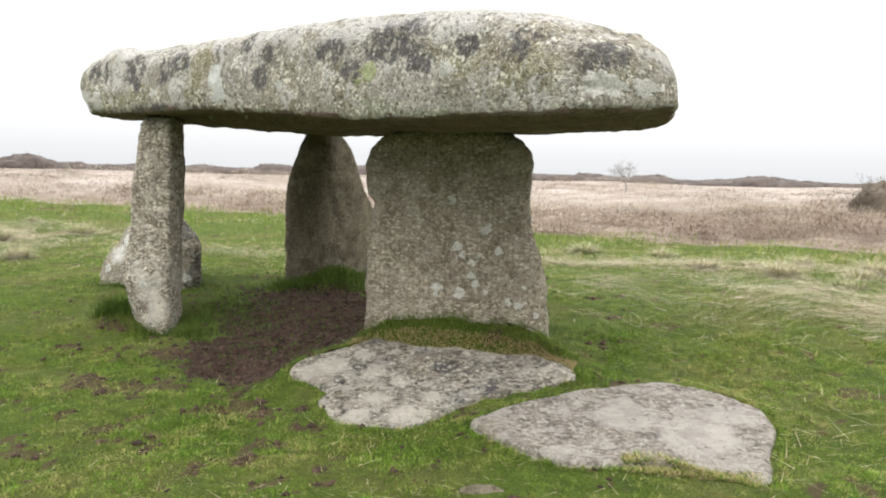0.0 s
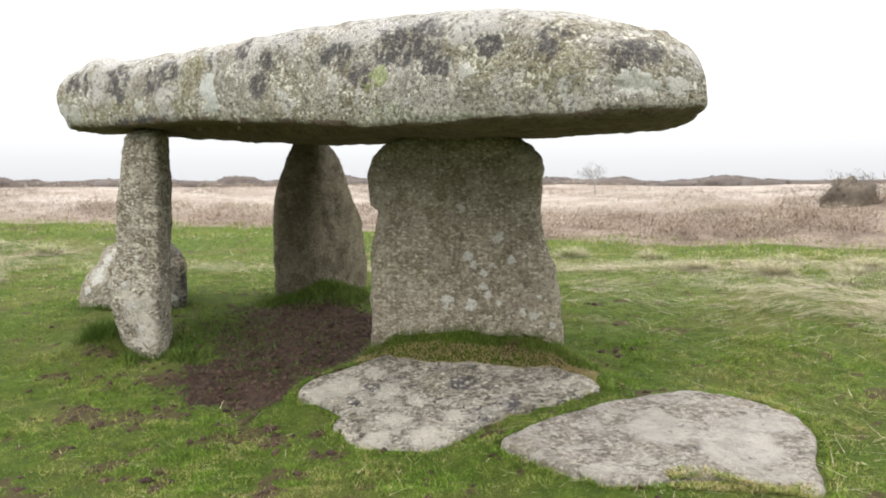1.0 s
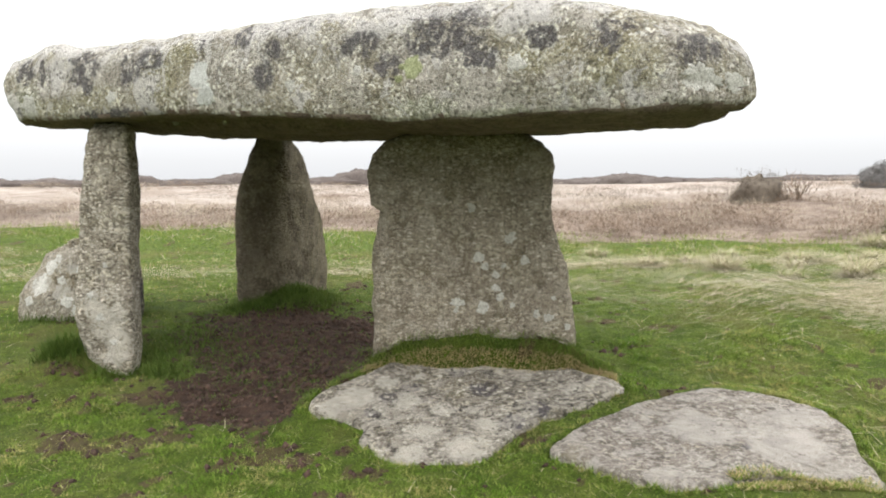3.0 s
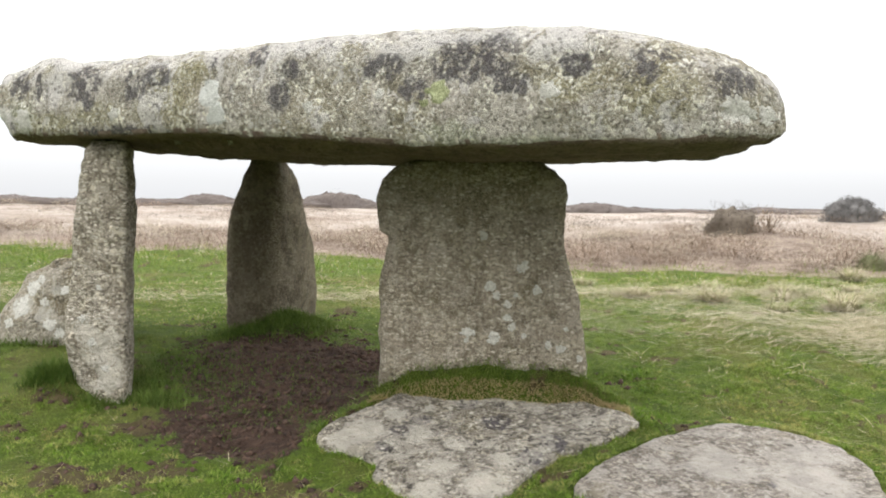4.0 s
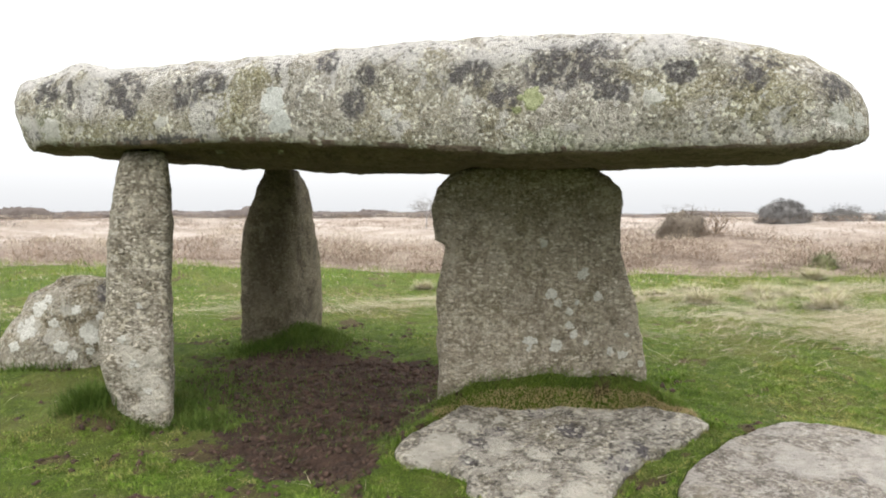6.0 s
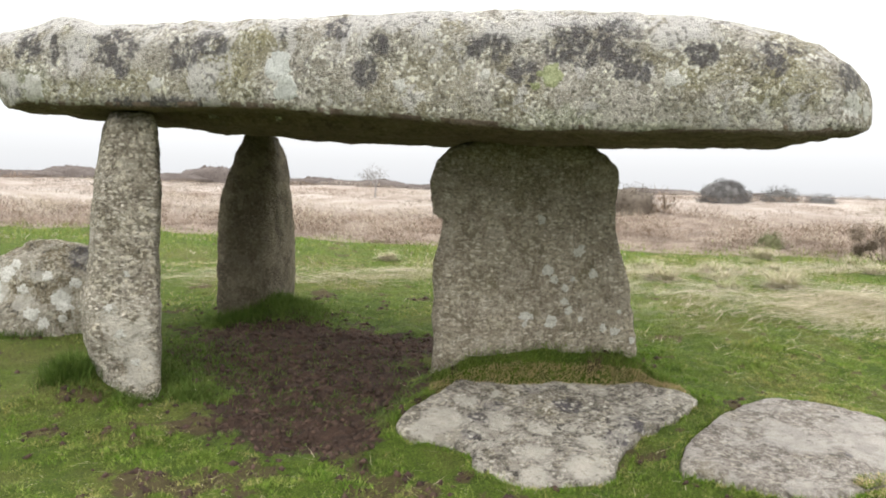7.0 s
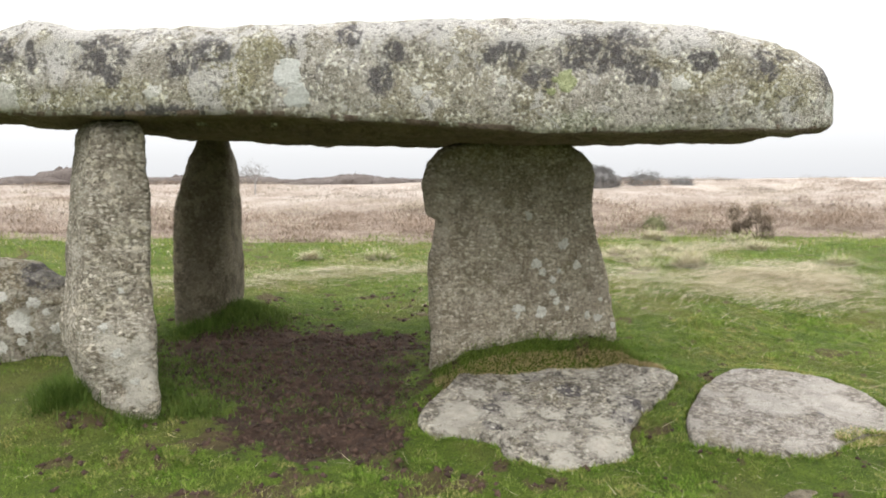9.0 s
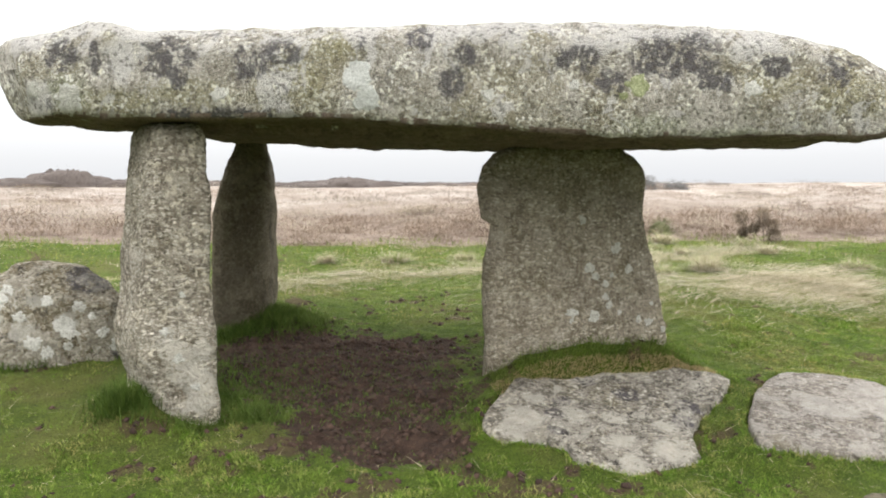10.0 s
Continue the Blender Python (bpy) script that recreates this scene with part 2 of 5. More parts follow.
    loose = k.math("MULTIPLY", k.step(k.noise(6.5, 9, 0.78, 0.6), 0.575, 0.61), k.step(k.noise(1.6, 4, 0.6), 0.42, 0.60))
    coal = k.math("MAXIMUM", coal, k.math("MULTIPLY", loose, 0.8))
    col = k.mix(k.math("MULTIPLY", coal, 0.9), col, k.mix(k.step(grain, 0.40, 0.62), (0.068, 0.063, 0.068), (0.135, 0.125, 0.128)))
    # dark pits and cream crumbs between the sheets
    calm = k.math("SUBTRACT", 1.0, k.math("MAXIMUM", k.math("MULTIPLY", sheet, 0.75), k.math("MULTIPLY", coal, 0.80)))
    pits = k.math("MULTIPLY", k.step(grain, 0.455, 0.40), calm)
    col = k.mix(k.math("MULTIPLY", pits, 0.75), col, (0.085, 0.076, 0.055))
    worm = k.math("MULTIPLY", k.step(k.noise(30, 5, 0.66, 2.2), 0.565, 0.605), calm)
    col = k.mix(k.math("MULTIPLY", worm, 0.8), col, (0.80, 0.77, 0.67))
    crumb = k.n.new("ShaderNodeTexVoronoi")
    crumb.inputs["Scale"].default_value = 52.0
    k.l.new(k.warped(0.06, 30.0), crumb.inputs["Vector"])
    lot = k.n.new("ShaderNodeSeparateColor")
    k.l.new(crumb.outputs["Color"], lot.inputs[0])
    where = k.step(k.noise(5.0, 5, 0.6), 0.38, 0.58)
    col = k.mix(k.math("MULTIPLY", k.math("MULTIPLY", k.step(lot.outputs[0], 0.76, 0.79), where), k.math("MULTIPLY", calm, 0.85)), col, k.mix(lot.outputs[2], (0.86, 0.83, 0.67), (0.88, 0.865, 0.80)))
    col = k.mix(k.math("MULTIPLY", k.step(lot.outputs[1], 0.86, 0.88), 0.6), col, (0.095, 0.084, 0.064))
    col = k.mix(k.math("MULTIPLY", k.step(fine, 0.58, 0.72), 0.3), col, (0.06, 0.054, 0.046))
    h = k.math("ADD", k.math("MULTIPLY", grain, 0.6), k.math("MULTIPLY", mid, 0.9))
    h = k.math("ADD", h, k.math("ADD", k.math("MULTIPLY", fine, 0.25), k.math("MULTIPLY", crumb.outputs["Distance"], -0.4)))
    return k.finish(col, 0.93, h, 0.045, 1.0, 0.2)


granite_cap = lichened_cap()
# darker brown for the capstone's underside, with shade put into the colour
granite_bare_shaded = granite("bare_granite_shade_tint", (0.165, 0.118, 0.092), (0.27, 0.205, 0.165), (0.38, 0.31, 0.26), (0.065, 0.05, 0.042), 0.0, 0.15, 0.0, fleck=0.7, tone_=1.0, blend=0.4, chips=0.3)
granite_slab = granite("grey_brown_granite_upright", (0.155, 0.130, 0.094), (0.285, 0.248, 0.192), (0.47, 0.43, 0.36), (0.06, 0.053, 0.044), 0.05, 0.10, 0.3, (),
                       tone_=1.25, blend=0.25, chips=0.4, fleck=0.6, laths=0.62)
granite_pillar = granite("pale_flecked_granite_pillar", (0.215, 0.182, 0.135), (0.39, 0.345, 0.275), (0.66, 0.615, 0.525), (0.08, 0.07, 0.06), 0.36, 0.14, 0.22, (),
                         [(-2.86, 7.05, .66, .08), (-2.72, 7.0, .30, .10), (-2.80, 7.0, .54, .12), (-2.70, 7.0, .42, .10), (-2.90, 7.05, .74, .07), (-2.68, 7.0, .64, .07)], stretch=(1, 1, 1.4), tone_=0.92, chips=0.75, blend=0.25, fleck=0.75, laths=0.9)
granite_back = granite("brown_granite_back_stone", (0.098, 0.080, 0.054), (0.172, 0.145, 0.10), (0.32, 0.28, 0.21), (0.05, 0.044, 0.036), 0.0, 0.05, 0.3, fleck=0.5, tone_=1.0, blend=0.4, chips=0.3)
# the black spots darken the boulder's right end
granite_boulder = granite("blotched_granite_boulder", (0.20, 0.162, 0.098), (0.345, 0.29, 0.198), (0.68, 0.64, 0.55), (0.05, 0.045, 0.04), 0.6, 0.42, 0.4, (
    (-3.1, 8.75, .95, .16), (-2.95, 8.85, .85, .14), (-2.82, 8.68, .55, .17), (-2.9, 8.6, .38, .15)), ((-3.75, 8.7, .95, .1), (-3.3, 8.6, .65, .1), (-3.5, 8.65, .85, .07), (-3.85, 8.75, .7, .12), (-3.6, 8.66, .6, .1), (-3.1, 8.7, .6, .08)), fleck=0.6, mosaic=9.0, tone_=0.72, laths=0.5, sheets=0.35)
granite_fallen = granite("pale_fallen_granite", (0.185, 0.158, 0.120), (0.40, 0.365, 0.305), (0.78, 0.725, 0.615), (0.05, 0.045, 0.038), 0.30, 0.62, 0.2, ((-.62, 5.78, .15, .08), (-.45, 5.90, .2, .07), (-.1, 6.05, .25, .09), (.35, 5.45, .1, .11), (.15, 5.33, .07, .09), (-.75, 5.62, .1, .06), (.05, 5.75, .18, .10)), ((-.85, 5.85, .17, .14), (.22, 5.99, .31, .05), (-.2, 5.12, .0, .13), (-.5, 5.72, .16, .10), (-.42, 5.36, .06, .09), (-.62, 6.03, .22, .08), (-1.0, 5.78, .13, .11), (-.28, 5.58, .1, .08), (-.02, 5.34, .05, .09), (-.55, 5.14, .0, .09), (-.35, 6.05, .22, .05)),
    fleck=0.6, stretch=(0.8, 1.2, 1), mosaic=7.0, tone_=0.69, blend=0.35, soot_size=14.0, chips=0.6, sheets=0.45, laths=0.7)
# first black spot: the shade of a small hole, put into the colour
granite_pink = granite("pinkish_pale_granite", (0.29, 0.25, 0.205), (0.48, 0.425, 0.36), (0.84, 0.775, 0.685), (0.12, 0.108, 0.09), 0.44, 0.48, 0.12, (
    (1.38, 4.65, .08, .035), (1.45, 4.8, .1, .03)), ((1.25, 4.9, .1, .22), (1.65, 4.65, .08, .24), (1.95, 5.0, .1, .16)), fleck=0.6, stretch=(0.9, 1.15, 1), tone_=0.58, blend=0.35, soot_size=10.0, chips=0.6, sheets=0.6, laths=0.45)


def lichen_material(name, low, high, speck):
    k = Nodes(name)
    grain, fine = k.noise(55, 6, 0.7, 0.8), k.noise(160, 3, 0.7)
    col = k.mix(k.step(grain, 0.38, 0.62), low, high)
    col = k.mix(k.math("MULTIPLY", k.step(k.noise(26, 6, 0.7), 0.56, 0.64), 0.6), col, speck)
    return k.finish(col, 0.95, k.math("ADD", grain, fine), 0.012, 1.0, 0.15)


lichen_pale = lichen_material("pale_grey_lichen", (0.43, 0.42, 0.37), (0.62, 0.605, 0.55), (0.22, 0.20, 0.16))
lichen_white = lichen_material("whitish_grey_lichen", (0.43, 0.435, 0.40), (0.585, 0.59, 0.55), (0.27, 0.265, 0.225))
lichen_green = lichen_material("yellow_green_lichen", (0.24, 0.26, 0.13), (0.40, 0.42, 0.25), (0.11, 0.13, 0.05))


def ground_material():
    k = Nodes("moor_turf_and_soil")
    fine, mid, big = k.noise(45, 6, 0.7), k.noise(6, 7, 0.65), k.noise(0.9, 5)
    grass = k.mix(k.step(mid, 0.35, 0.65), (0.058, 0.096, 0.010), (0.100, 0.150, 0.016))
    grass = k.mix(k.math("MULTIPLY", k.step(big, 0.45, 0.68), 0.6), grass, (0.17, 0.145, 0.052))
    grass = k.mix(k.math("MULTIPLY", k.step(k.noise(95, 5, 0.75), 0.47, 0.60), 0.75), grass, (0.022, 0.028, 0.008))
    grass = k.mix(k.math("MULTIPLY", k.step(k.noise(130, 4, 0.75), 0.55, 0.66), 0.6), grass, (0.20, 0.24, 0.05))
    soil = k.mix(k.step(mid, 0.3, 0.7), (0.038, 0.024, 0.017), (0.088, 0.053, 0.037))
    soil = k.mix(k.math("MULTIPLY", k.step(fine, 0.52, 0.66), 0.6), soil, (0.105, 0.072, 0.052))
    soil = k.mix(k.math("MULTIPLY", k.step(fine, 0.46, 0.36), 0.7), soil, (0.022, 0.015, 0.012))
    straw = k.mix(k.step(mid, 0.35, 0.65), (0.24, 0.205, 0.10), (0.40, 0.335, 0.21))
    moor = k.mix(k.step(k.noise(2.2, 8, 0.7), 0.35, 0.65), (0.17, 0.125, 0.10), (0.31, 0.25, 0.195))
    # far ground paled as if by mist, all within its colour
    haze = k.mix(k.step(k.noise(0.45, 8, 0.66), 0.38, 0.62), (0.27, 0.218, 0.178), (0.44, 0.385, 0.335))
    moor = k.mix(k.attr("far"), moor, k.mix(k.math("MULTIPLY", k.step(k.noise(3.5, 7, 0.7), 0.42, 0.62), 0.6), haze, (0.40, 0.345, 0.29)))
    rag = k.math("SUBTRACT", k.noise(9, 8, 0.75), 0.5)
    worn = k.step(k.math("ADD", k.attr("worn"), k.math("MULTIPLY", rag, 2.0)), 0.40, 0.75)
    grass = k.mix(k.math("MULTIPLY", worn, 0.8), grass, k.mix(k.noise(14, 5), (0.050, 0.031, 0.021), (0.125, 0.085, 0.050)))
    far = k.step(k.math("ADD", k.attr("moor"), k.math("MULTIPLY", rag, 0.7)), 0.35, 0.65)
    dirt = k.step(k.math("ADD", k.attr("soil"), k.math("MULTIPLY", rag, 2.4)), 0.36, 0.56)
    dry = k.step(k.math("ADD", k.attr("straw"), k.math("MULTIPLY", rag, 1.0)), 0.35, 0.75)
    col = k.mix(k.math("MULTIPLY", dry, 0.6), grass, straw)
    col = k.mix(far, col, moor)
    col = k.mix(dirt, col, soil)
    return k.finish(col, 0.95, k.math("ADD", fine, k.math("MULTIPLY", mid, 2.0)), 0.05, 1.0, 0.15)


soil_k = Nodes("bare_earth")
soil_mat = soil_k.finish(soil_k.mix(soil_k.step(soil_k.noise(9, 7, 0.7), 0.35, 0.65), (0.028, 0.018, 0.013), (0.080, 0.049, 0.035)), 0.95, soil_k.noise(60, 5), 0.01)


def blade_material(name, shades, rough=0.75, light=0.25, thatch=None):
    """Plant stuff: each blade takes one of the shades."""
    shades = [tuple(v * 0.68 for v in c) for c in shades]
    k = Nodes(name)
    r = k.n.new("ShaderNodeNewGeometry").outputs["Random Per Island"]
    ramp_ = k.n.new("ShaderNodeValToRGB")
    el = ramp_.color_ramp.elements
    for i, c in enumerate(shades):
        p = i / max(1, len(shades) - 1)
        it = el[i] if i < 2 else el.new(p)
        it.position, it.color = p, (*c, 1)
    el[0].position, el[0].color = 0.0, (*shades[0], 1)
    if len(shades) > 1:
        el[len(el) - 1].position, el[len(el) - 1].color = 1.0, (*shades[-1], 1)
    k.l.new(r, ramp_.inputs[0])
    col = k.mix(k.math("MULTIPLY", k.step(k.noise(1.1, 5, 0.65), 0.42, 0.68), 0.55), ramp_.outputs[0], shades[-1])
    col = k.mix(k.math("MULTIPLY", k.step(k.noise(4.0, 5, 0.65), 0.5, 0.68), 0.55), col, shades[0])
    col = k.mix(k.math("MULTIPLY", k.step(k.noise(9.0, 5, 0.65), 0.52, 0.66), 0.6), col, tuple(v * 0.5 for v in shades[0]))
    if thatch:
        brown = k.math("ADD", k.math("MULTIPLY", k.noise(2.6, 6, 0.7), 0.5), k.math("MULTIPLY", k.noise(11, 6, 0.7), 0.5))
        col = k.mix(k.math("MULTIPLY", k.step(brown, 0.475, 0.59), 0.65), col, thatch)
        col = k.mix(k.math("MULTIPLY", k.step(k.noise(17, 5, 0.7), 0.50, 0.62), 0.55), col, tuple(v * 0.45 for v in shades[0]))
    k.bsdf.inputs["Subsurface Weight"].default_value = 0.0
    k.finish(col, rough, spec=0.12)
    tr = k.n.new("ShaderNodeBsdfTranslucent")
    k.l.new(col, tr.inputs[0])
    ms = k.n.new("ShaderNodeMixShader")
    ms.inputs[0].default_value = light
    k.l.new(k.bsdf.outputs[0], ms.inputs[1]), k.l.new(tr.outputs[0], ms.inputs[2])
    k.l.new(ms.outputs[0], k.n["Material Output"].inputs["Surface"])
    return k.mat


ground_mat = ground_material()
turf_mat = blade_material("short_turf", [(0.084, 0.168, 0.013), (0.156, 0.298, 0.026), (0.25, 0.410, 0.048), (0.38, 0.432, 0.11)], light=0.35, thatch=(0.37, 0.31, 0.13))
lush_mat = blade_material("lush_grass", [(0.075, 0.128, 0.022), (0.122, 0.198, 0.036), (0.195, 0.262, 0.062)], light=0.3)
straw_mat = blade_material("dead_straw", [(0.49, 0.42, 0.27), (0.70, 0.615, 0.435), (0.88, 0.79, 0.605)], light=0.3)
stray_mat = blade_material("stray_dead_blades", [(0.36, 0.30, 0.15), (0.55, 0.48, 0.28), (0.78, 0.70, 0.48)], light=0.3)
bank_mat = blade_material("bank_grass_green", [(0.16, 0.27, 0.045), (0.25, 0.385, 0.07), (0.37, 0.43, 0.13)], light=0.45)
rust_mat = blade_material("rusty_dead_grass", [(0.78, 0.60, 0.345), (0.90, 0.73, 0.45), (0.66, 0.55, 0.28)], light=0.35)
heath_mat = blade_material("brown_heath_stems", [(0.20, 0.145, 0.105), (0.33, 0.245, 0.18), (0.50, 0.39, 0.295), (0.38, 0.285, 0.215)], light=0.15)
molinia_mat = blade_material("bleached_moor_grass", [(0.40, 0.335, 0.245), (0.58, 0.50, 0.38), (0.74, 0.65, 0.51)], light=0.25)
# distant twigs, their grey lightened by mist put into the colour
mist_mat = blade_material("mist_grey_thorn_twigs", [(0.19, 0.182, 0.172), (0.24, 0.23, 0.22), (0.295, 0.284, 0.272)], light=0.1)
# bleached far grass, paled further by mist put into the colour
far_mat = blade_material("mist_paled_far_grass", [(0.40, 0.345, 0.285), (0.53, 0.46, 0.39), (0.63, 0.56, 0.48)], light=0.3)
gorse_mat = blade_material("dull_gorse", [(0.15, 0.122, 0.094), (0.205, 0.17, 0.132), (0.27, 0.225, 0.18)], light=0.1)
scrub_mat = blade_material("grey_scrub_twigs", [(0.125, 0.10, 0.088), (0.165, 0.138, 0.122), (0.215, 0.182, 0.165)], light=0.1)
dull_green_mat = blade_material("dull_green_gorse", [(0.15, 0.165, 0.075), (0.21, 0.22, 0.11), (0.29, 0.26, 0.16)], light=0.15)
furze_mat = blade_material("dark_brown_furze", [(0.15, 0.115, 0.078), (0.21, 0.165, 0.112), (0.28, 0.225, 0.155)], light=0.1)
thorn_mat = blade_material("pale_bare_twigs", [(0.42, 0.405, 0.39), (0.52, 0.50, 0.485)], light=0.1)
stump_k = Nodes("dark_weathered_stump")
stump_mat = stump_k.finish(stump_k.mix(stump_k.step(stump_k.noise(14, 6, 0.7, squash=(1, 1, 0.25)), 0.35, 0.65), (0.07, 0.05, 0.034), (0.17, 0.125, 0.085)), 0.95,
                           stump_k.noise(40, 5, squash=(1, 1, 0.2)), 0.02)

# ---- building helpers ----
from mathutils.bvhtree import BVHTree


def fbm(p, scale, octaves=3):
    v, a = 0.0, 1.0
    q = Vector(p) * scale
    for _ in range(octaves):
        v += a * noise.noise(q)
        q, a = q * 2.03, a * 0.5
    return v


def lerp_table(x, xs, ys):
    return float(np.interp(x, xs, ys))


def smooth01(a, b, x):
    t = min(1.0, max(0.0, (x - a) / (b - a)))
    return t * t * (3 - 2 * t)


def rounded(corners, times=2, cut=0.16):
    """A closed outline with its corners cut again and again."""
    p = np.array(corners, float)
    for _ in range(times):
        n = np.roll(p, -1, axis=0)
        out = np.empty((len(p) * 2, p.shape[1]))
        out[0::2], out[1::2] = p * (1 - cut) + n * cut, p * cut + n * (1 - cut)
        p = out
    return p


def spaced(loop, count):
    """count points at even steps along a closed outline."""
    p = np.vstack([loop, loop[:1]])
    d = np.concatenate([[0], np.cumsum(np.linalg.norm(np.diff(p, axis=0), axis=1))])
    t = np.linspace(0, d[-1], count, endpoint=False)
    return np.stack([np.interp(t, d, p[:, i]) for i in range(p.shape[1])], axis=1)


def skin(rings, caps=True):
    """A closed mesh over rings of equally many points."""
    bm = bmesh.new()
    made = [[bm.verts.new(p) for p in ring] for ring in rings]
    n = len(made[0])
    for a, b in zip(made, made[1:]):
        for i in range(n):
            bm.faces.new((a[i], a[(i + 1) % n], b[(i + 1) % n], b[i]))
    for ring, flip in ((made[0], True), (made[-1], False)) if caps else ():
        c = bm.verts.new(sum((v.co for v in ring), Vector()) / n)
        for i in range(n):
            tri = (ring[i], ring[(i + 1) % n], c)
            bm.faces.new(tri[::-1] if flip else tri)
    bmesh.ops.recalc_face_normals(bm, faces=bm.faces)
    return bm


def weather(bm, amounts, seed):
    """Push every vertex along its normal by noise; amounts: (metres, scale) pairs."""
    bm.normal_update()
    off = Vector((seed * 7.3, seed * 3.1, seed * 5.7))
    moves = []
    for v in bm.verts:
        d = sum(a * fbm(v.co + off, s, 3) for a, s in amounts)
        moves.append(v.normal * d)
    for v, m in zip(bm.verts, moves):
        v.co += m


def finish_thing(name, bm, mat, base, label, category, group="", smooth=True):
    """Link a bmesh made in world metres as one thing that stands at base."""
    bmesh.ops.translate(bm, verts=bm.verts, vec=-Vector(base))
    me = bpy.data.meshes.new(name)
    bm.to_mesh(me)
    bm.free()
    me.materials.append(mat)
    if smooth:
        me.polygons.foreach_set("use_smooth", [True] * len(me.polygons))
    ob = new(name, me)
    ob.location = base
    return tagged(ob, label, category, group)


# ---- ground ----
EDGE_X = [-40, -12, -5, 0, 2.5, 6, 9, 11.5, 13.5, 20, 40]
EDGE_Y = [24, 20.5, 19.3, 18.0, 15.6, 14.3, 13.6, 12.6, 10.0, 7.0, 4.0]
SOIL = [(-2.15, 8.75), (-1.2, 8.75), (-0.5, 8.4), (-0.05, 7.6), (-0.7, 6.9), (-0.95, 6.25), (-1.35, 5.80), (-2.0, 6.0), (-2.25, 6.5), (-2.3, 7.3), (-2.5, 8.2)]


def inside_soil(x, y):
    """About 1 in the trodden hollow under the stones, 0 outside."""
    if not (-2.8 < x < 0.5 and 5.4 < y < 9.2):
        return 0.0
    best, odd = 9.0, False
    for (ax, ay), (bx, by) in zip(SOIL, SOIL[1:] + SOIL[:1]):
        if (ay > y) != (by > y) and x < (bx - ax) * (y - ay) / (by - ay) + ax:
            odd = not odd
        dx, dy = bx - ax, by - ay
        t = min(1, max(0, ((x - ax) * dx + (y - ay) * dy) / (dx * dx + dy * dy)))
        best = min(best, math.hypot(x - ax - t * dx, y - ay - t * dy))
    d = best if odd else -best
    d += 0.36 * noise.noise((x * 2.1, y * 2.1, 51)) + 0.24 * noise.noise((x * 5.0, y * 5.0, 52)) + 0.12 * noise.noise((x * 11.0, y * 11.0, 53))
    return smooth01(-0.34, 0.36, d)


def worn(x, y):
    """Thin and scuffed brown places in the turf, most of all before the hollow."""
    w = 0.26 * math.exp(-(((x + 1.8) / 2.2) ** 2 + ((y - 5.3) / 1.1) ** 2))
    w += 0.13 * math.exp(-(((x + 0.3) / 1.8) ** 2 + ((y - 9.5) / 0.9) ** 2))
    w += 0.35 * math.exp(-(((x - 3.3) / 0.40) ** 2 + ((y - 5.4) / 0.16) ** 2))
    return smooth01(0.25 - w, 0.48 - w, 0.6 * noise.noise((x * 2.4, y * 2.4, 77)) + 0.6 * noise.noise((x * 7.0, y * 7.0, 78)) + 0.2 * noise.noise((x * 15, y * 15, 79)))


def moor_depth(x, y):
    return y - lerp_table(x, EDGE_X, EDGE_Y)


def moor_mask(x, y):
    if y < 2 or moor_depth(x, y) < -2.5:
        return 0.0
    return smooth01(-0.9, 0.9, moor_depth(x, y) + 1.1 * noise.noise((x * 0.45, y * 0.45, 3)) + 0.6 * noise.noise((x * 1.4, y * 1.4, 6)))


def straw_mask(x, y):
    a = math.exp(-(((x - 5.6) / 1.9) ** 2 + ((y - 7.9 - 0.15 * (x - 5.6)) / 1.15) ** 2))
    b = 0.55 * math.exp(-((y - (11.6 - 0.05 * x)) / 0.8) ** 2) * (0.6 + 0.4 * smooth01(-1.5, 0.5, x)) * smooth01(-7.0, -4.0, x)
    c = 0.72 * math.exp(-(((x + 9.2) / 3.0) ** 2 + ((y - 12.5) / 3.0) ** 2))
    e = 0.40 * math.exp(-(((x - 4.0) / 3.0) ** 2 + ((y - 9.0) / 1.9) ** 2))
    return max(a, b, c, e)


def mound(x, y):
    """Turf banked against the feet of the stones."""
    r, d = (x - 0.228) * 0.96 - (y - 6.213) * 0.28, -(x - 0.228) * 0.28 - (y - 6.213) * 0.96
    m = 0.37 * math.exp(-((r + 0.06) / 0.92) ** 4) * math.exp(-(((d - 0.02) / 0.17) ** 2)) + 0.08 * math.exp(-((r + 0.1) / 1.0) ** 4) * math.exp(-((d / 0.5) ** 2))
    m -= 0.03 * math.exp(-(((x + 2.72) / 0.30) ** 2 + ((y - 6.85) / 0.30) ** 2))
    m += 0.16 * math.exp(-(((x + 3.12) / 0.30) ** 2 + ((y - 7.25) / 0.32) ** 2))
    m += 0.20 * math.exp(-(((x + 1.38) / 0.42) ** 2 + ((y - 9.1) / 0.42) ** 2))
    m += 0.07 * math.exp(-(((x + 3.4) / 0.9) ** 2 + ((y - 9.2) / 0.7) ** 2))
    return m


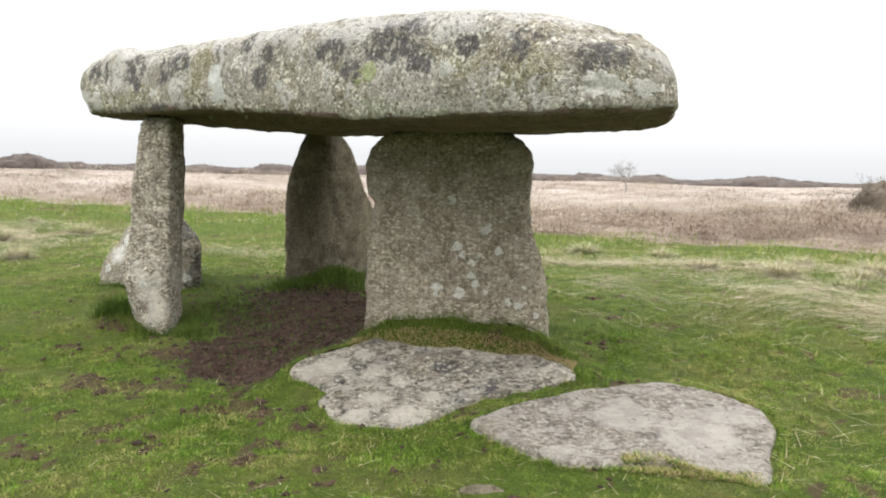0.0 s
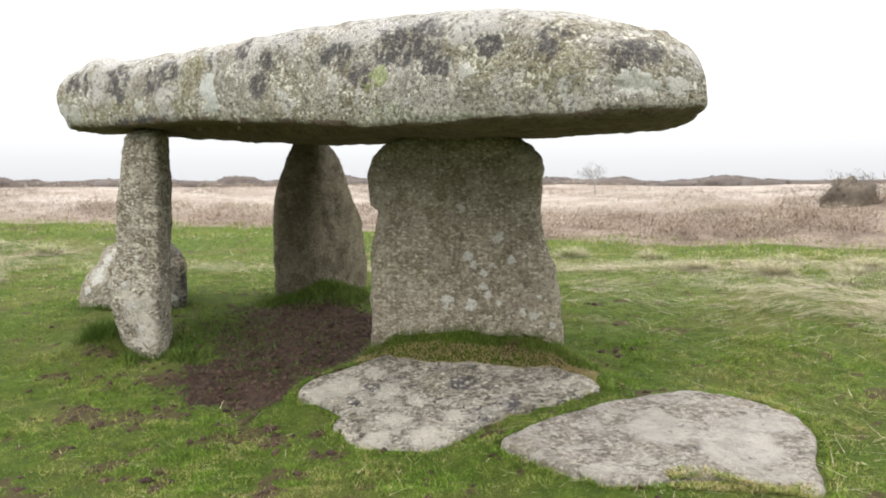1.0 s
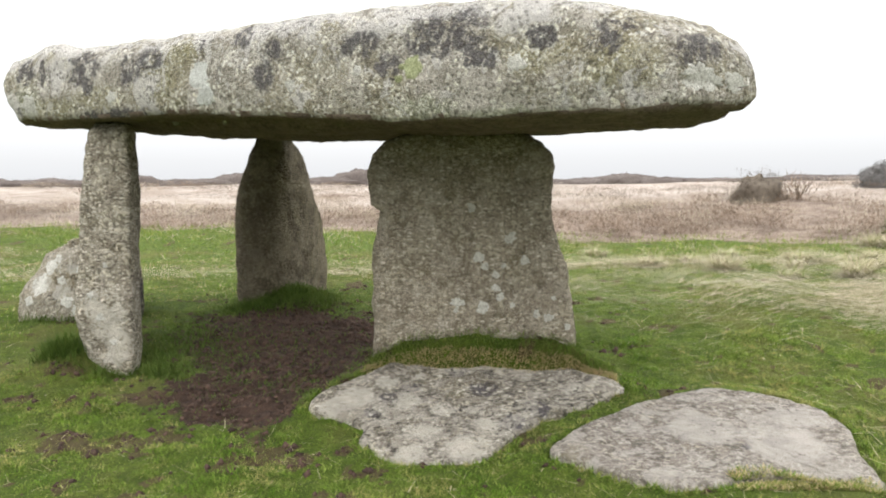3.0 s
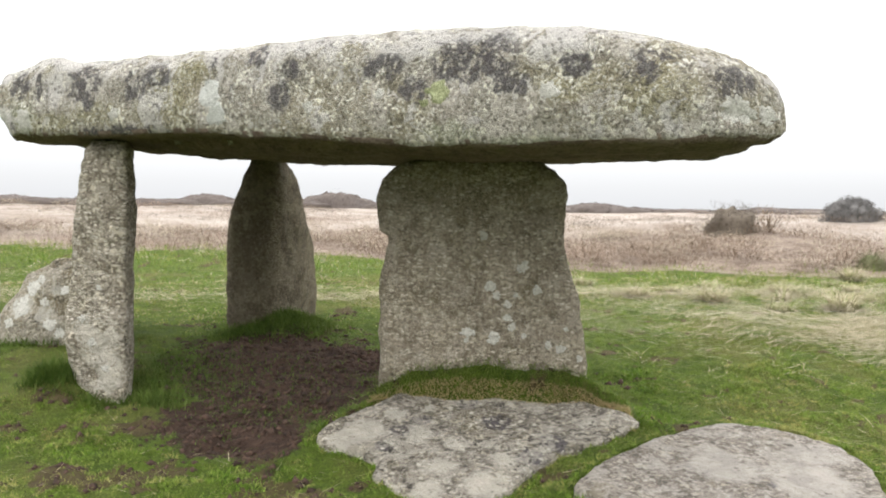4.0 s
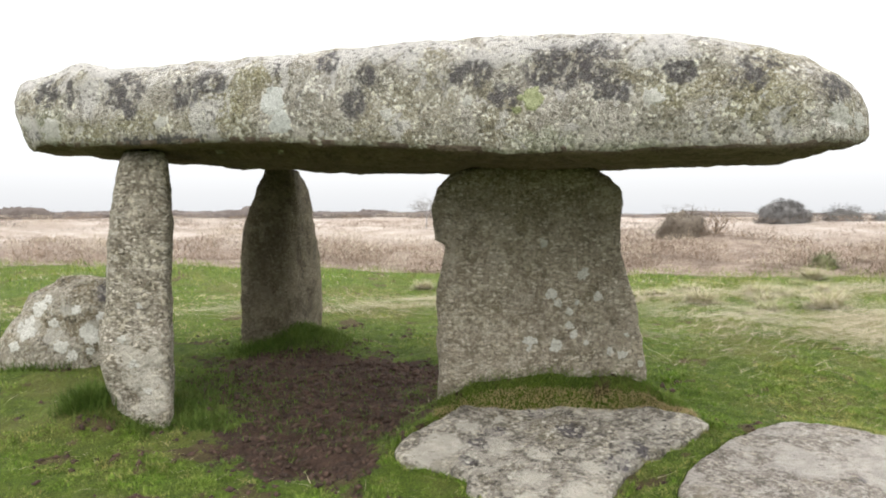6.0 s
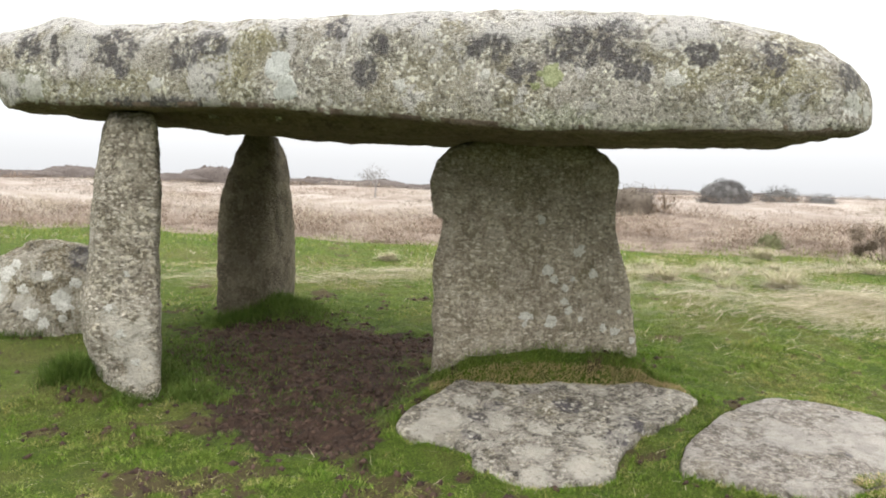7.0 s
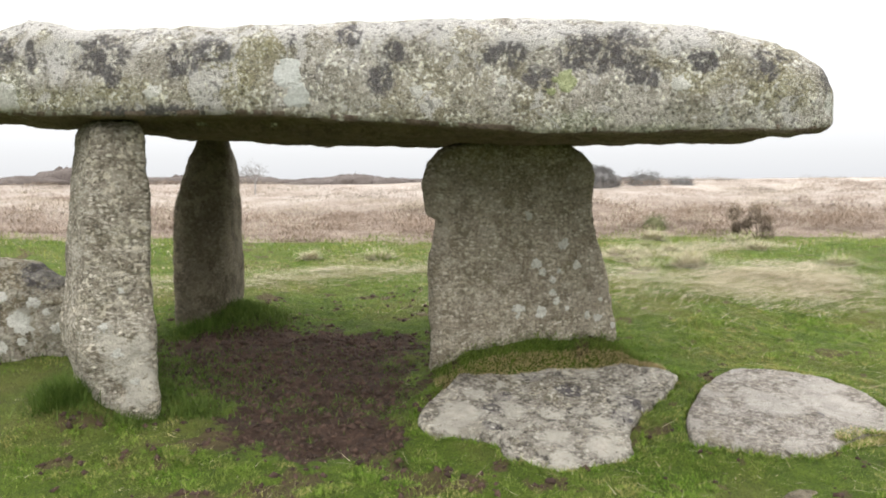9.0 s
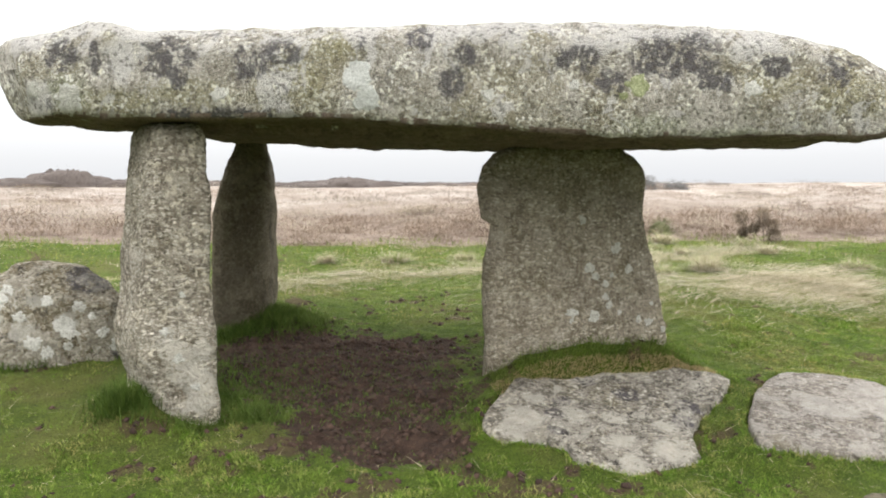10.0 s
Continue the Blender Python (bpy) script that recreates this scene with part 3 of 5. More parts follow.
SLABS = ((((-1.15, 5.93), (-.92, 6.13), (-.5, 6.34), (-.15, 6.18), (.2, 6.10), (.5, 6.12), (.74, 5.93), (1.06, 5.60), (.75, 5.44), (.35, 5.33), (.05, 5.18), (-.10, 4.95),
           (-.45, 5.04), (-.66, 5.03), (-.87, 5.33), (-.80, 5.47), (-.95, 5.63), (-1.18, 5.80)), (.143 + .07 * .248 - .2655 * 5.63, .07, .2655)),
         (((.20, 4.78), (.47, 5.05), (1.08, 5.40), (1.4, 5.52), (1.7, 5.55), (2.03, 5.38), (2.22, 5.11), (2.19, 4.80), (2.04, 4.5), (1.86, 4.0), (1.74, 4.18), (1.36, 4.31), (.82, 4.25), (.52, 4.46)),
          (.075 - .12 * 4.63, 0.0, .12)))


def banked(x, y, z):
    """Turf drawn up to the rims of the sunken slabs."""
    if not (-1.8 < x < 3.0 and 3.5 < y < 6.8):
        return z
    for outline, (z0, ax, ay) in SLABS:
        best, odd = 9.0, False
        for (px, py), (qx, qy) in zip(outline, outline[1:] + outline[:1]):
            if (py > y) != (qy > y) and x < (qx - px) * (y - py) / (qy - py) + px:
                odd = not odd
            dx, dy = qx - px, qy - py
            t = min(1, max(0, ((x - px) * dx + (y - py) * dy) / (dx * dx + dy * dy)))
            best = min(best, math.hypot(x - px - t * dx, y - py - t * dy))
        rim = z0 + ax * x + ay * y - 0.025
        if odd:
            z = min(z, rim - 0.05 * smooth01(0.0, 0.08, best)) if mound(x, y) < 0.15 else z
        elif rim > z:
            z += (rim - z) * math.exp(-((best / 0.22) ** 2))
    return z


def ground_z(x, y):
    d = math.hypot(x, y)
    z = lerp_table(d if d > 20 else y, [-30, 0, 4.5, 6, 8, 11, 14, 20, 30, 45, 55, 80, 150, 600], [-.3, -.12, -.07, .05, .28, .40, .48, .66, 1.08, 1.72, 1.74, 1.2, -2.5, -8])
    if 16 < d <= 20:
        k = (d - 16) / 4
        z = z * (1 - k) + k * lerp_table(d, [14, 20], [.48, .66])
    if d < 40:
        z += 0.04 * min(max(x, 0.0), 3.0) * smooth01(12, 7, y)
        z += mound(x, y) - 0.035 * inside_soil(x, y) if d < 14 else 0.0
        z += 0.028 * noise.noise((x * 0.9, y * 0.9, 1)) + 0.026 * noise.noise((x * 3.1, y * 3.1, 2)) + 0.020 * noise.noise((x * 7, y * 7, 2))
        z += 0.38 * math.exp(-(((x - 11) / 3.2) ** 2 + ((y - 20.3) / 2.6) ** 2)) + 0.3 * math.exp(-(((x - 20.5) / 4.5) ** 2 + ((y - 25.2) / 3.0) ** 2))
        z += 0.045 * inside_soil(x, y) * noise.noise((x * 6.5, y * 6.5, 12))
        z += 0.16 * moor_mask(x, y) * noise.noise((x * 0.55, y * 0.55, 9))
    else:
        z += 0.12 * noise.noise((x * 0.11, y * 0.11, 5))
    return banked(x, y, z)


def graded(lo, hi, fine_lo, fine_hi, step, grow=1.13):
    v = list(np.arange(fine_lo, fine_hi + step / 2, step))
    s, x = step, v[-1]
    while x < hi:
        s *= grow
        x += s
        v.append(x)
    s, x = step, v[0]
    while x > lo:
        s *= grow
        x -= s
        v.insert(0, x)
    return v


SURFACE = {}


def sample(name, x, y):
    """A value of the ground sheet at places x, y."""
    xs, ys, v = SURFACE["x"], SURFACE["y"], SURFACE[name]
    i, j = np.clip(np.searchsorted(xs, x) - 1, 0, len(xs) - 2), np.clip(np.searchsorted(ys, y) - 1, 0, len(ys) - 2)
    a, b = (x - xs[i]) / (xs[i + 1] - xs[i]), (y - ys[j]) / (ys[j + 1] - ys[j])
    return v[j, i] * (1 - a) * (1 - b) + v[j, i + 1] * a * (1 - b) + v[j + 1, i] * (1 - a) * b + v[j + 1, i + 1] * a * b


def build_ground():
    xs, ys = graded(-520, 520, -6.5, 8.5, 0.075), graded(-520, 600, 3.2, 12.5, 0.075)
    nx, ny = len(xs), len(ys)
    co, soil, straw, moor, far, thin = [], [], [], [], [], []
    for y in ys:
        for x in xs:
            near = abs(x) < 40 and -5 < y < 40
            co.append((x, y, ground_z(x, y)))
            soil.append(inside_soil(x, y) if near and abs(x) < 6 and y < 12 else 0.0)
            straw.append(straw_mask(x, y) if near else 0.0)
            moor.append(moor_mask(x, y) if y > 3 else 0.0)
            thin.append(worn(x, y) if near else 0.0)
            # weight of the painted mist, growing from 20 to 30 m
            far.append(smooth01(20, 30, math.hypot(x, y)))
    SURFACE.update(x=np.array(xs), y=np.array(ys))
    for name, vals in (("z", [c[2] for c in co]), ("soil", soil), ("straw", straw), ("moor", moor), ("worn", thin)):
        SURFACE[name] = np.array(vals).reshape(ny, nx)
    idx = np.arange(nx * ny).reshape(ny, nx)
    faces = np.stack([idx[:-1, :-1], idx[:-1, 1:], idx[1:, 1:], idx[1:, :-1]], axis=-1).reshape(-1, 4)
    me = bpy.data.meshes.new("ground")
    me.from_pydata(co, [], faces.tolist())
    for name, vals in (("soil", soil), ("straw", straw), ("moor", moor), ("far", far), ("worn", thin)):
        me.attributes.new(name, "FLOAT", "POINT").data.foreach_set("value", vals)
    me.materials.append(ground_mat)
    me.polygons.foreach_set("use_smooth", [True] * len(me.polygons))
    return tagged(new("ground", me), "grazed green turf with a trodden bare-soil hollow, running out to brown moor", "ground", kind="structure")


build_ground()

# ---- the stones ----


def upright_stone(levels, per_ring, step, amounts, seed, dome=0.03):
    """A standing stone: levels of (z, outline corners), the same number of corners in each."""
    zs = [l[0] for l in levels]
    shape = np.array([l[1] for l in levels], float)
    rings = []
    for z in np.linspace(zs[0], zs[-1], int((zs[-1] - zs[0]) / step) + 2):
        c = np.stack([[np.interp(z, zs, shape[:, i, j]) for j in range(2)] for i in range(shape.shape[1])])
        ring = spaced(rounded(c), per_ring)
        rings.append([(x, y, z) for x, y in ring])
    last = np.array(rings[-1])
    mid = last.mean(axis=0)
    for k, up in ((0.93, 0.45), (0.8, 0.8), (0.55, 1.0), (0.25, 1.05)):
        ring = mid + (last - mid) * k
        ring[:, 2] = last[:, 2] + dome * up
        rings.append(ring.tolist())
    bm = skin(rings)
    weather(bm, amounts, seed)
    return bm


def capstone():
    """The great flat top stone, lofted along its length."""
    S = [-1.07, -0.72, -0.45, -0.14, 0.6, 1.2, 2.2, 2.9, 3.5, 4.05, 4.56, 4.62, 4.8]
    TOP = [2.73, 2.785, 2.865, 2.785, 2.79, 2.80, 2.79, 2.78, 2.762, 2.70, 2.565, 2.53, 2.435]
    FRONT_LOW = [2.185, 2.18, 2.165, 2.16, 2.165, 2.145, 2.075, 2.025, 2.015, 2.02, 2.02, 2.02, 2.02]
    BELOW = [2.20, 2.18, 2.155, 2.12, 2.065, 2.04, 2.025, 2.015, 2.01, 2.01, 2.02, 2.045, 2.055]
    rings, n_s, n_r = [], 190, 170
    for i in range(n_s):
        q = -1 + 2 * i / (n_s - 1)
        q = math.copysign(1 - (1 - abs(q)) ** 1.5, q)
        s0 = -1.07 + (q + 1) / 2 * (4.82 + 1.07)
        top, low, under = (lerp_table(s0, S, v) for v in (TOP, FRONT_LOW, BELOW))
        wb = lerp_table(s0, [-1.07, -0.5, 0.5, 2, 3.5, 4.8], [2.45, 2.75, 2.85, 2.7, 2.35, 2.0])
        hill = lerp_table(s0, [-1, 1.4, 2.4, 3.4, 4.8], [0.0, 0.0, 0.03, 0.0, -0.02])
        c = [(-0.02, low + 0.03), (-0.05, low + 0.2), (-0.02, top - 0.15), (0.09, top - 0.03), (0.55, top + hill), (1.5, top + hill + 0.02), (wb - 0.25, top - 0.10), (wb, top - 0.35),
             (wb - 0.06, under + 0.10), (wb - 0.3, under + 0.04), (1.3, under), (0.66, under + 0.005), (0.52, under + (low - under) * 0.5), (0.44, low + 0.015), (0.12, low - 0.002), (0.02, low)]
        loop = spaced(rounded(c, 2), n_r)
        e = max(0.0, 1 - (max(0.0, (q - 0.93) / 0.07, (-q - 0.965) / 0.035)) ** 2.8) ** 0.36
        zc = (low + top) / 2 - (0.065 if q > 0 else -0.04)
        ring = []
        for w, z in loop:
            if q > 0:
                reach = lerp_table(w, [-0.1, 0.0, 0.3, 0.5, 0.65, 0.8, 1.2, 1.9, 2.4, 2.8], [4.50, 4.56, 4.70, 4.79, 4.82, 4.79, 4.62, 4.33, 4.10, 3.8])
                full = 4.82
            else:
                reach = lerp_table(w, [-0.1, 0.04, 0.25, 0.5, 1.2, 2.4, 2.8], [-0.90, -1.02, -1.29, -1.40, -1.27, -0.97, -0.65])
                full = -1.07
            k = abs(s0 - 1.875) / abs(full - 1.875)
            s = 1.875 + (reach - 1.875) * k
            zz = zc + (z - zc) * e
            if q < 0:
                s += 0.12 * smooth01(2.55, 2.16, zz) * smooth01(0.82, 1.0, k)
            ww = w if q < 0 else 0.75 + (w - 0.75) * (0.85 + 0.15 * e)
            ring.append(cap_place(s, ww, zz))
        rings.append(ring)
    bm = skin(rings, False)
    bmesh.ops.remove_doubles(bm, verts=bm.verts, dist=0.0008)
    bmesh.ops.holes_fill(bm, edges=bm.edges)
    bmesh.ops.recalc_face_normals(bm, faces=bm.faces)
    weather(bm, [(0.020, 1.6), (0.017, 4.6), (0.007, 13.0), (0.004, 30.0)], 1)
    # underside: lichen-free stone, painted darker brown to deepen its shade
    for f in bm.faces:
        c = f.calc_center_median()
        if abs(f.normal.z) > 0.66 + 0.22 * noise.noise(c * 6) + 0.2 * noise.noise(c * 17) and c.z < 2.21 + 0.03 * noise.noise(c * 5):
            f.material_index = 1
    return finish_thing("capstone", bm, granite_cap, (-0.6, 6.6, 2.0), "huge flat lichen-covered granite capstone resting on three upright stones", "megalith")


cap_stone = capstone()
cap_stone.data.materials.append(granite_bare_shaded)


def slab_frame(r, d):
    """Plan place on the broad upright: r along its face, d back from it."""
    return (0.228 + 0.96 * r + 0.28 * d, 6.213 - 0.28 * r + 0.96 * d)


def broad_upright():
    levels = []
    for z, rl, rr, df, db in ((0.0, -1.0, .66, -.04, .52), (.5, -.985, .63, -.035, .50), (.8, -.985, .59, -.02, .48), (1.17, -.97, .50, 0.0, .46), (1.41, -.93, .455, .01, .45), (1.445, -.93, .453, .01, .45),
                              (1.475, -1.005, .45, .02, .44), (1.62, -1.02, .455, .03, .43), (1.76, -1.01, .455, .04, .42), (1.88, -.97, .43, .05, .41), (1.97, -.88, .36, .06, .40), (2.01, -.78, .27, .07, .38)):
        m = (rl + rr) / 2
        levels.append((z, [slab_frame(*p) for p in ((rl + 0.015, df + 0.08), (rl + 0.11, df - .015), (m, df - 0.02), (rr - 0.05, df), (rr, df + 0.11), (rr - 0.05, db - 0.09), (m, db - 0.02), (rl + 0.08, db - 0.24))]))
    bm = upright_stone(levels, 150, 0.022, [(0.022, 2.2), (0.013, 6.5), (0.006, 20)], 2, 0.02)
    return finish_thing("standing_stone", bm, granite_slab, (*slab_frame(-0.2, 0.2), 0.2), "broad grey-brown granite upright with pale lichen spots under the capstone", "megalith", "uprights of the dolmen")


def pillar():
    levels = []
    for z, ax, ay, bx, by, dx in ((-0.1, -2.93, 7.10, -2.60, 6.97, -2.97), (.25, -2.97, 7.10, -2.585, 6.97, -3.02), (.6, -3.06, 7.09, -2.585, 6.98, -3.09), (.78, -3.05, 7.10, -2.585, 7.0, -3.10),
                              (.92, -3.015, 7.12, -2.585, 7.04, -3.07), (1.25, -3.005, 7.13, -2.59, 7.06, -3.04), (1.6, -2.975, 7.15, -2.57, 7.06, -3.01), (1.9, -2.94, 7.17, -2.58, 7.07, -2.97), (2.08, -2.92, 7.19, -2.595, 7.09, -2.94),
                              (2.15, -2.87, 7.22, -2.62, 7.13, -2.90)):
        levels.append((z, [(ax, ay), ((ax + bx) / 2, (ay + by) / 2 - 0.012), (bx, by), (bx + 0.03, by + 0.2), (bx - 0.02, by + 0.45), (bx - 0.2, by + 0.72), (dx, 7.75), (dx + 0.0, 7.45)]))
    bm = upright_stone(levels, 92, 0.022, [(0.018, 2.6), (0.011, 7.0), (0.005, 22)], 3, 0.02)
    return finish_thing("standing_stone", bm, granite_pillar, (-2.8, 7.25, 0.15), "slim squarish pale-flecked granite pillar holding up the capstone", "megalith", "uprights of the dolmen")


def back_stone():
    levels = [(0.1, [(-1.98, 9.10), (-1.88, 8.98), (-1.48, 8.98), (-1.19, 9.45), (-0.97, 10.2), (-1.2, 10.42), (-1.67, 9.92)]),
              (.7, [(-2.0, 9.10), (-1.90, 8.98), (-1.47, 8.98), (-1.17, 9.45), (-0.95, 10.2), (-1.2, 10.42), (-1.67, 9.92)]),
              (1.2, [(-1.99, 9.08), (-1.88, 8.97), (-1.45, 8.98), (-1.20, 9.40), (-1.01, 10.05), (-1.2, 10.22), (-1.65, 9.82)]),
              (1.45, [(-1.97, 9.07), (-1.86, 8.97), (-1.44, 8.98), (-1.21, 9.37), (-1.07, 9.82), (-1.24, 9.92), (-1.70, 9.75)]),
              (1.75, [(-1.90, 9.06), (-1.80, 8.97), (-1.42, 8.98), (-1.25, 9.32), (-1.17, 9.58), (-1.32, 9.72), (-1.67, 9.62)]),
              (2.0, [(-1.80, 9.05), (-1.70, 8.98), (-1.42, 8.99), (-1.31, 9.27), (-1.27, 9.43), (-1.40, 9.56), (-1.62, 9.5)]),
              (2.14, [(-1.74, 9.06), (-1.66, 9.0), (-1.46, 9.01), (-1.35, 9.22), (-1.35, 9.32), (-1.44, 9.46), (-1.59, 9.42)])]
    bm = upright_stone(levels, 110, 0.028, [(0.02, 2.0), (0.012, 6.0), (0.005, 18)], 4, 0.02)
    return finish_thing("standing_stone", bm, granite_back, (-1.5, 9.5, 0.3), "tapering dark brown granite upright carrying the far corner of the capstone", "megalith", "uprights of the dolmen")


def boulder():
    levels = [(0.25, [(-4.15, 9.1), (-4.05, 8.72), (-3.5, 8.50), (-2.98, 8.46), (-2.83, 8.64), (-3.12, 9.3), (-3.7, 9.6)]),
              (.55, [(-4.15, 9.1), (-4.05, 8.76), (-3.5, 8.54), (-2.96, 8.46), (-2.80, 8.64), (-3.10, 9.3), (-3.7, 9.6)]),
              (.80, [(-3.98, 9.1), (-3.90, 8.86), (-3.46, 8.62), (-2.97, 8.52), (-2.82, 8.68), (-3.10, 9.25), (-3.65, 9.5)]),
              (.95, [(-3.88, 9.08), (-3.82, 8.92), (-3.42, 8.72), (-3.01, 8.62), (-2.90, 8.74), (-3.12, 9.18), (-3.55, 9.35)]),
              (1.05, [(-3.66, 9.05), (-3.62, 8.97), (-3.32, 8.82), (-3.10, 8.74), (-3.03, 8.82), (-3.14, 9.08), (-3.40, 9.18)])]
    bm = upright_stone(levels, 120, 0.025, [(0.03, 1.9), (0.016, 5.0), (0.006, 16)], 5, 0.06)
    return finish_thing("boulder", bm, granite_boulder, (-3.45, 9.1, 0.35), "rounded lichen-blotched granite boulder lying in the grass", "boulder")


broad = broad_upright()
slim = pillar()
back_stone()
big_boulder = boulder()


def lichens(stone, spots, toward, mat, label, seed, ragged=1.0):
    """Crusts of lichen draped on a stone: (x, y, z, radius), seen along the direction toward."""
    me = stone.data
    tree = BVHTree.FromPolygons([v.co for v in me.vertices], [p.vertices[:] for p in me.polygons])
    ahead = Vector(toward).normalized()
    side = ahead.cross(Vector((0, 0, 1))).normalized()
    up = side.cross(ahead)
    spokes, rings = 64, 5
    for i, (x, y, z, r) in enumerate(spots):
        mid = Vector((x, y, z)) - stone.location
        bm = bmesh.new()
        grid = []
        for k in range(1, rings + 1):
            row = []
            for j in range(spokes):
                a = 2 * math.pi * j / spokes
                c = Vector((math.cos(a), math.sin(a), seed + i * 3.7))
                out = r * max(0.25, 1 + ragged * (0.5 * noise.noise(c * 1.2) + 0.35 * noise.noise(c * 3.4) + 0.25 * noise.noise(c * 9))) * k / rings
                p = mid + side * (math.cos(a) * out) + up * (math.sin(a) * out)
                hit, normal, _, _ = tree.ray_cast(p - ahead * 1.0, ahead, 2.0)
                if hit is None or (hit - p).length > 0.5:
                    hit, normal, _, _ = tree.find_nearest(p)
                normal = -normal if normal.dot(ahead) > 0 else normal
                row.append(bm.verts.new(hit + normal * (0.005 if k < rings else -0.003)))
            grid.append(row)
        hit, normal, _, _ = tree.ray_cast(mid - ahead * 1.0, ahead, 2.0)
        if hit is None:
            hit, normal, _, _ = tree.find_nearest(mid)
        c = bm.verts.new(hit + (-normal if normal.dot(ahead) > 0 else normal) * 0.005)
        for j in range(spokes):
            n = (j + 1) % spokes
            bm.faces.new((c, grid[0][j], grid[0][n]))
            for a, b in zip(grid, grid[1:]):
                bm.faces.new((a[j], b[j], b[n], a[n]))
        bm.normal_update()
        me2 = bpy.data.meshes.new("lichen_patch")
        bm.to_mesh(me2)
        bm.free()
        me2.materials.append(mat)
        me2.polygons.foreach_set("use_smooth", [True] * len(me2.polygons))
        ob = new("lichen_patch", me2)
        ob.parent = stone
        tagged(ob, label)


lichens(broad, [(0.34, 6.16, 1.235, .045), (0.45, 6.15, 1.07, .038), (-0.03, 6.29, .745, .048), (-.045, 6.3, .69, .022), (0.15, 6.24, .715, .05), (0.24, 6.2, .86, .032), (0.27, 6.19, .79, .032), (0.05, 6.21, 1.47, .036),
                (0.11, 6.22, 1.09, .042), (0.16, 6.21, 1.02, .03), (.36, 6.17, .73, .022), (.62, 6.1, .64, .036), (.76, 6.07, .57, .025), (.53, 6.12, .665, .03), (.3, 6.2, 1.03, .025), (.24, 6.2, .96, .03), (.66, 6.1, .78, .018)],
        (0.28, 0.96, 0), lichen_pale, "pale grey lichen rosette", 3.0)
lichens(cap_stone, [(*cap_place(1.235, 0, 2.42), .105), (*cap_place(1.30, 0, 2.28), .075), (*cap_place(1.24, 0, 2.25), .04)], (*CB, 0), lichen_white, "round whitish lichen crust", 17.0, 0.55)
lichens(cap_stone, [(*cap_place(2.58, 0, 2.35), .036), (0.95, 4.40, 2.20, .075), (1.12, 4.42, 2.19, .05), (*cap_place(-0.62, 0, 2.30), .09), (*cap_place(-0.85, 0, 2.36), .06),
                    (*cap_place(0.35, 0, 2.32), .05), (*cap_place(3.65, 0, 2.32), .055), (*cap_place(2.05, 0, 2.30), .045)], (*CB, 0), lichen_pale, "pale grey lichen crust", 11.0)
lichens(cap_stone, [(*cap_place(2.96, 0, 2.345), .065), (*cap_place(2.88, 0, 2.28), .03)], (*CB, 0), lichen_green, "yellow-green lichen cushion", 21.0)
lichens(slim, [(-2.82, 7.1, .60, .035), (-2.72, 7.06, .40, .03), (-2.9, 7.1, .78, .03), (-2.78, 7.1, 1.02, .022)], (0.17, 0.98, 0), lichen_pale, "whitish lichen crust", 31.0)
lichens(big_boulder, [(-3.75, 8.7, .84, .07), (-3.3, 8.5, .62, .09), (-3.85, 8.75, .66, .09), (-3.42, 8.6, .84, .05), (-3.05, 8.5, .56, .05), (-3.55, 8.6, .52, .06), (-3.62, 8.6, .72, .045), (-3.2, 8.55, .78, .05), (-3.95, 8.8, .52, .05), (-3.12, 8.5, .70, .03), (-3.45, 8.55, .45, .05), (-3.68, 8.7, .93, .04), (-3.3, 8.55, .48, .035), (-2.95, 8.5, .46, .05)],
        (0.0, 1.0, 0), lichen_pale, "whitish lichen rosette", 41.0)


def lying_slab(outline, plane, thick, amounts, seed, count=190):
    """A fallen slab sunk in turf: an outline, and its top as z0 + ax * x + ay * y."""
    z0, ax, ay = plane
    loop = spaced(rounded(outline, 2, 0.12), count)
    mid = loop.mean(axis=0)
    rings = []
    for k, drop in ((0.98, thick), (1.0, thick * 0.5), (1.0, 0.06), (0.997, 0.022), (0.985, 0.006), (0.96, 0.0)) + tuple((0.96 * q, -0.008 * (1 - q)) for q in (0.96, 0.92, 0.87, 0.82, 0.76, 0.7, 0.63, 0.56, 0.49, 0.42, 0.35, 0.28, 0.21, 0.14, 0.07)):
        ring = mid + (loop - mid) * k
        rings.append([(x, y, z0 + ax * x + ay * y - drop) for x, y in ring])
    bm = skin(rings)
    weather(bm, amounts, seed)
    return bm


bm = lying_slab(*SLABS[0], 0.30, [(0.012, 2.5), (0.012, 6.0), (0.007, 19)], 6)
finish_thing("fallen_slab", bm, granite_fallen, (-0.1, 5.6, 0.05), "tilted pale granite slab with black lichen streaks sunk in turf", "fallen stone", "fallen slabs")
bm = lying_slab(*SLABS[1], 0.28, [(0.012, 2.2), (0.009, 6.0), (0.005, 21)], 7)
finish_thing("fallen_slab", bm, granite_pink, (1.35, 4.8, 0.0), "flat pinkish pale granite slab lying flush in the grass", "fallen stone", "fallen slabs")

# ---- vegetation ----
rng = np.random.default_rng(11)


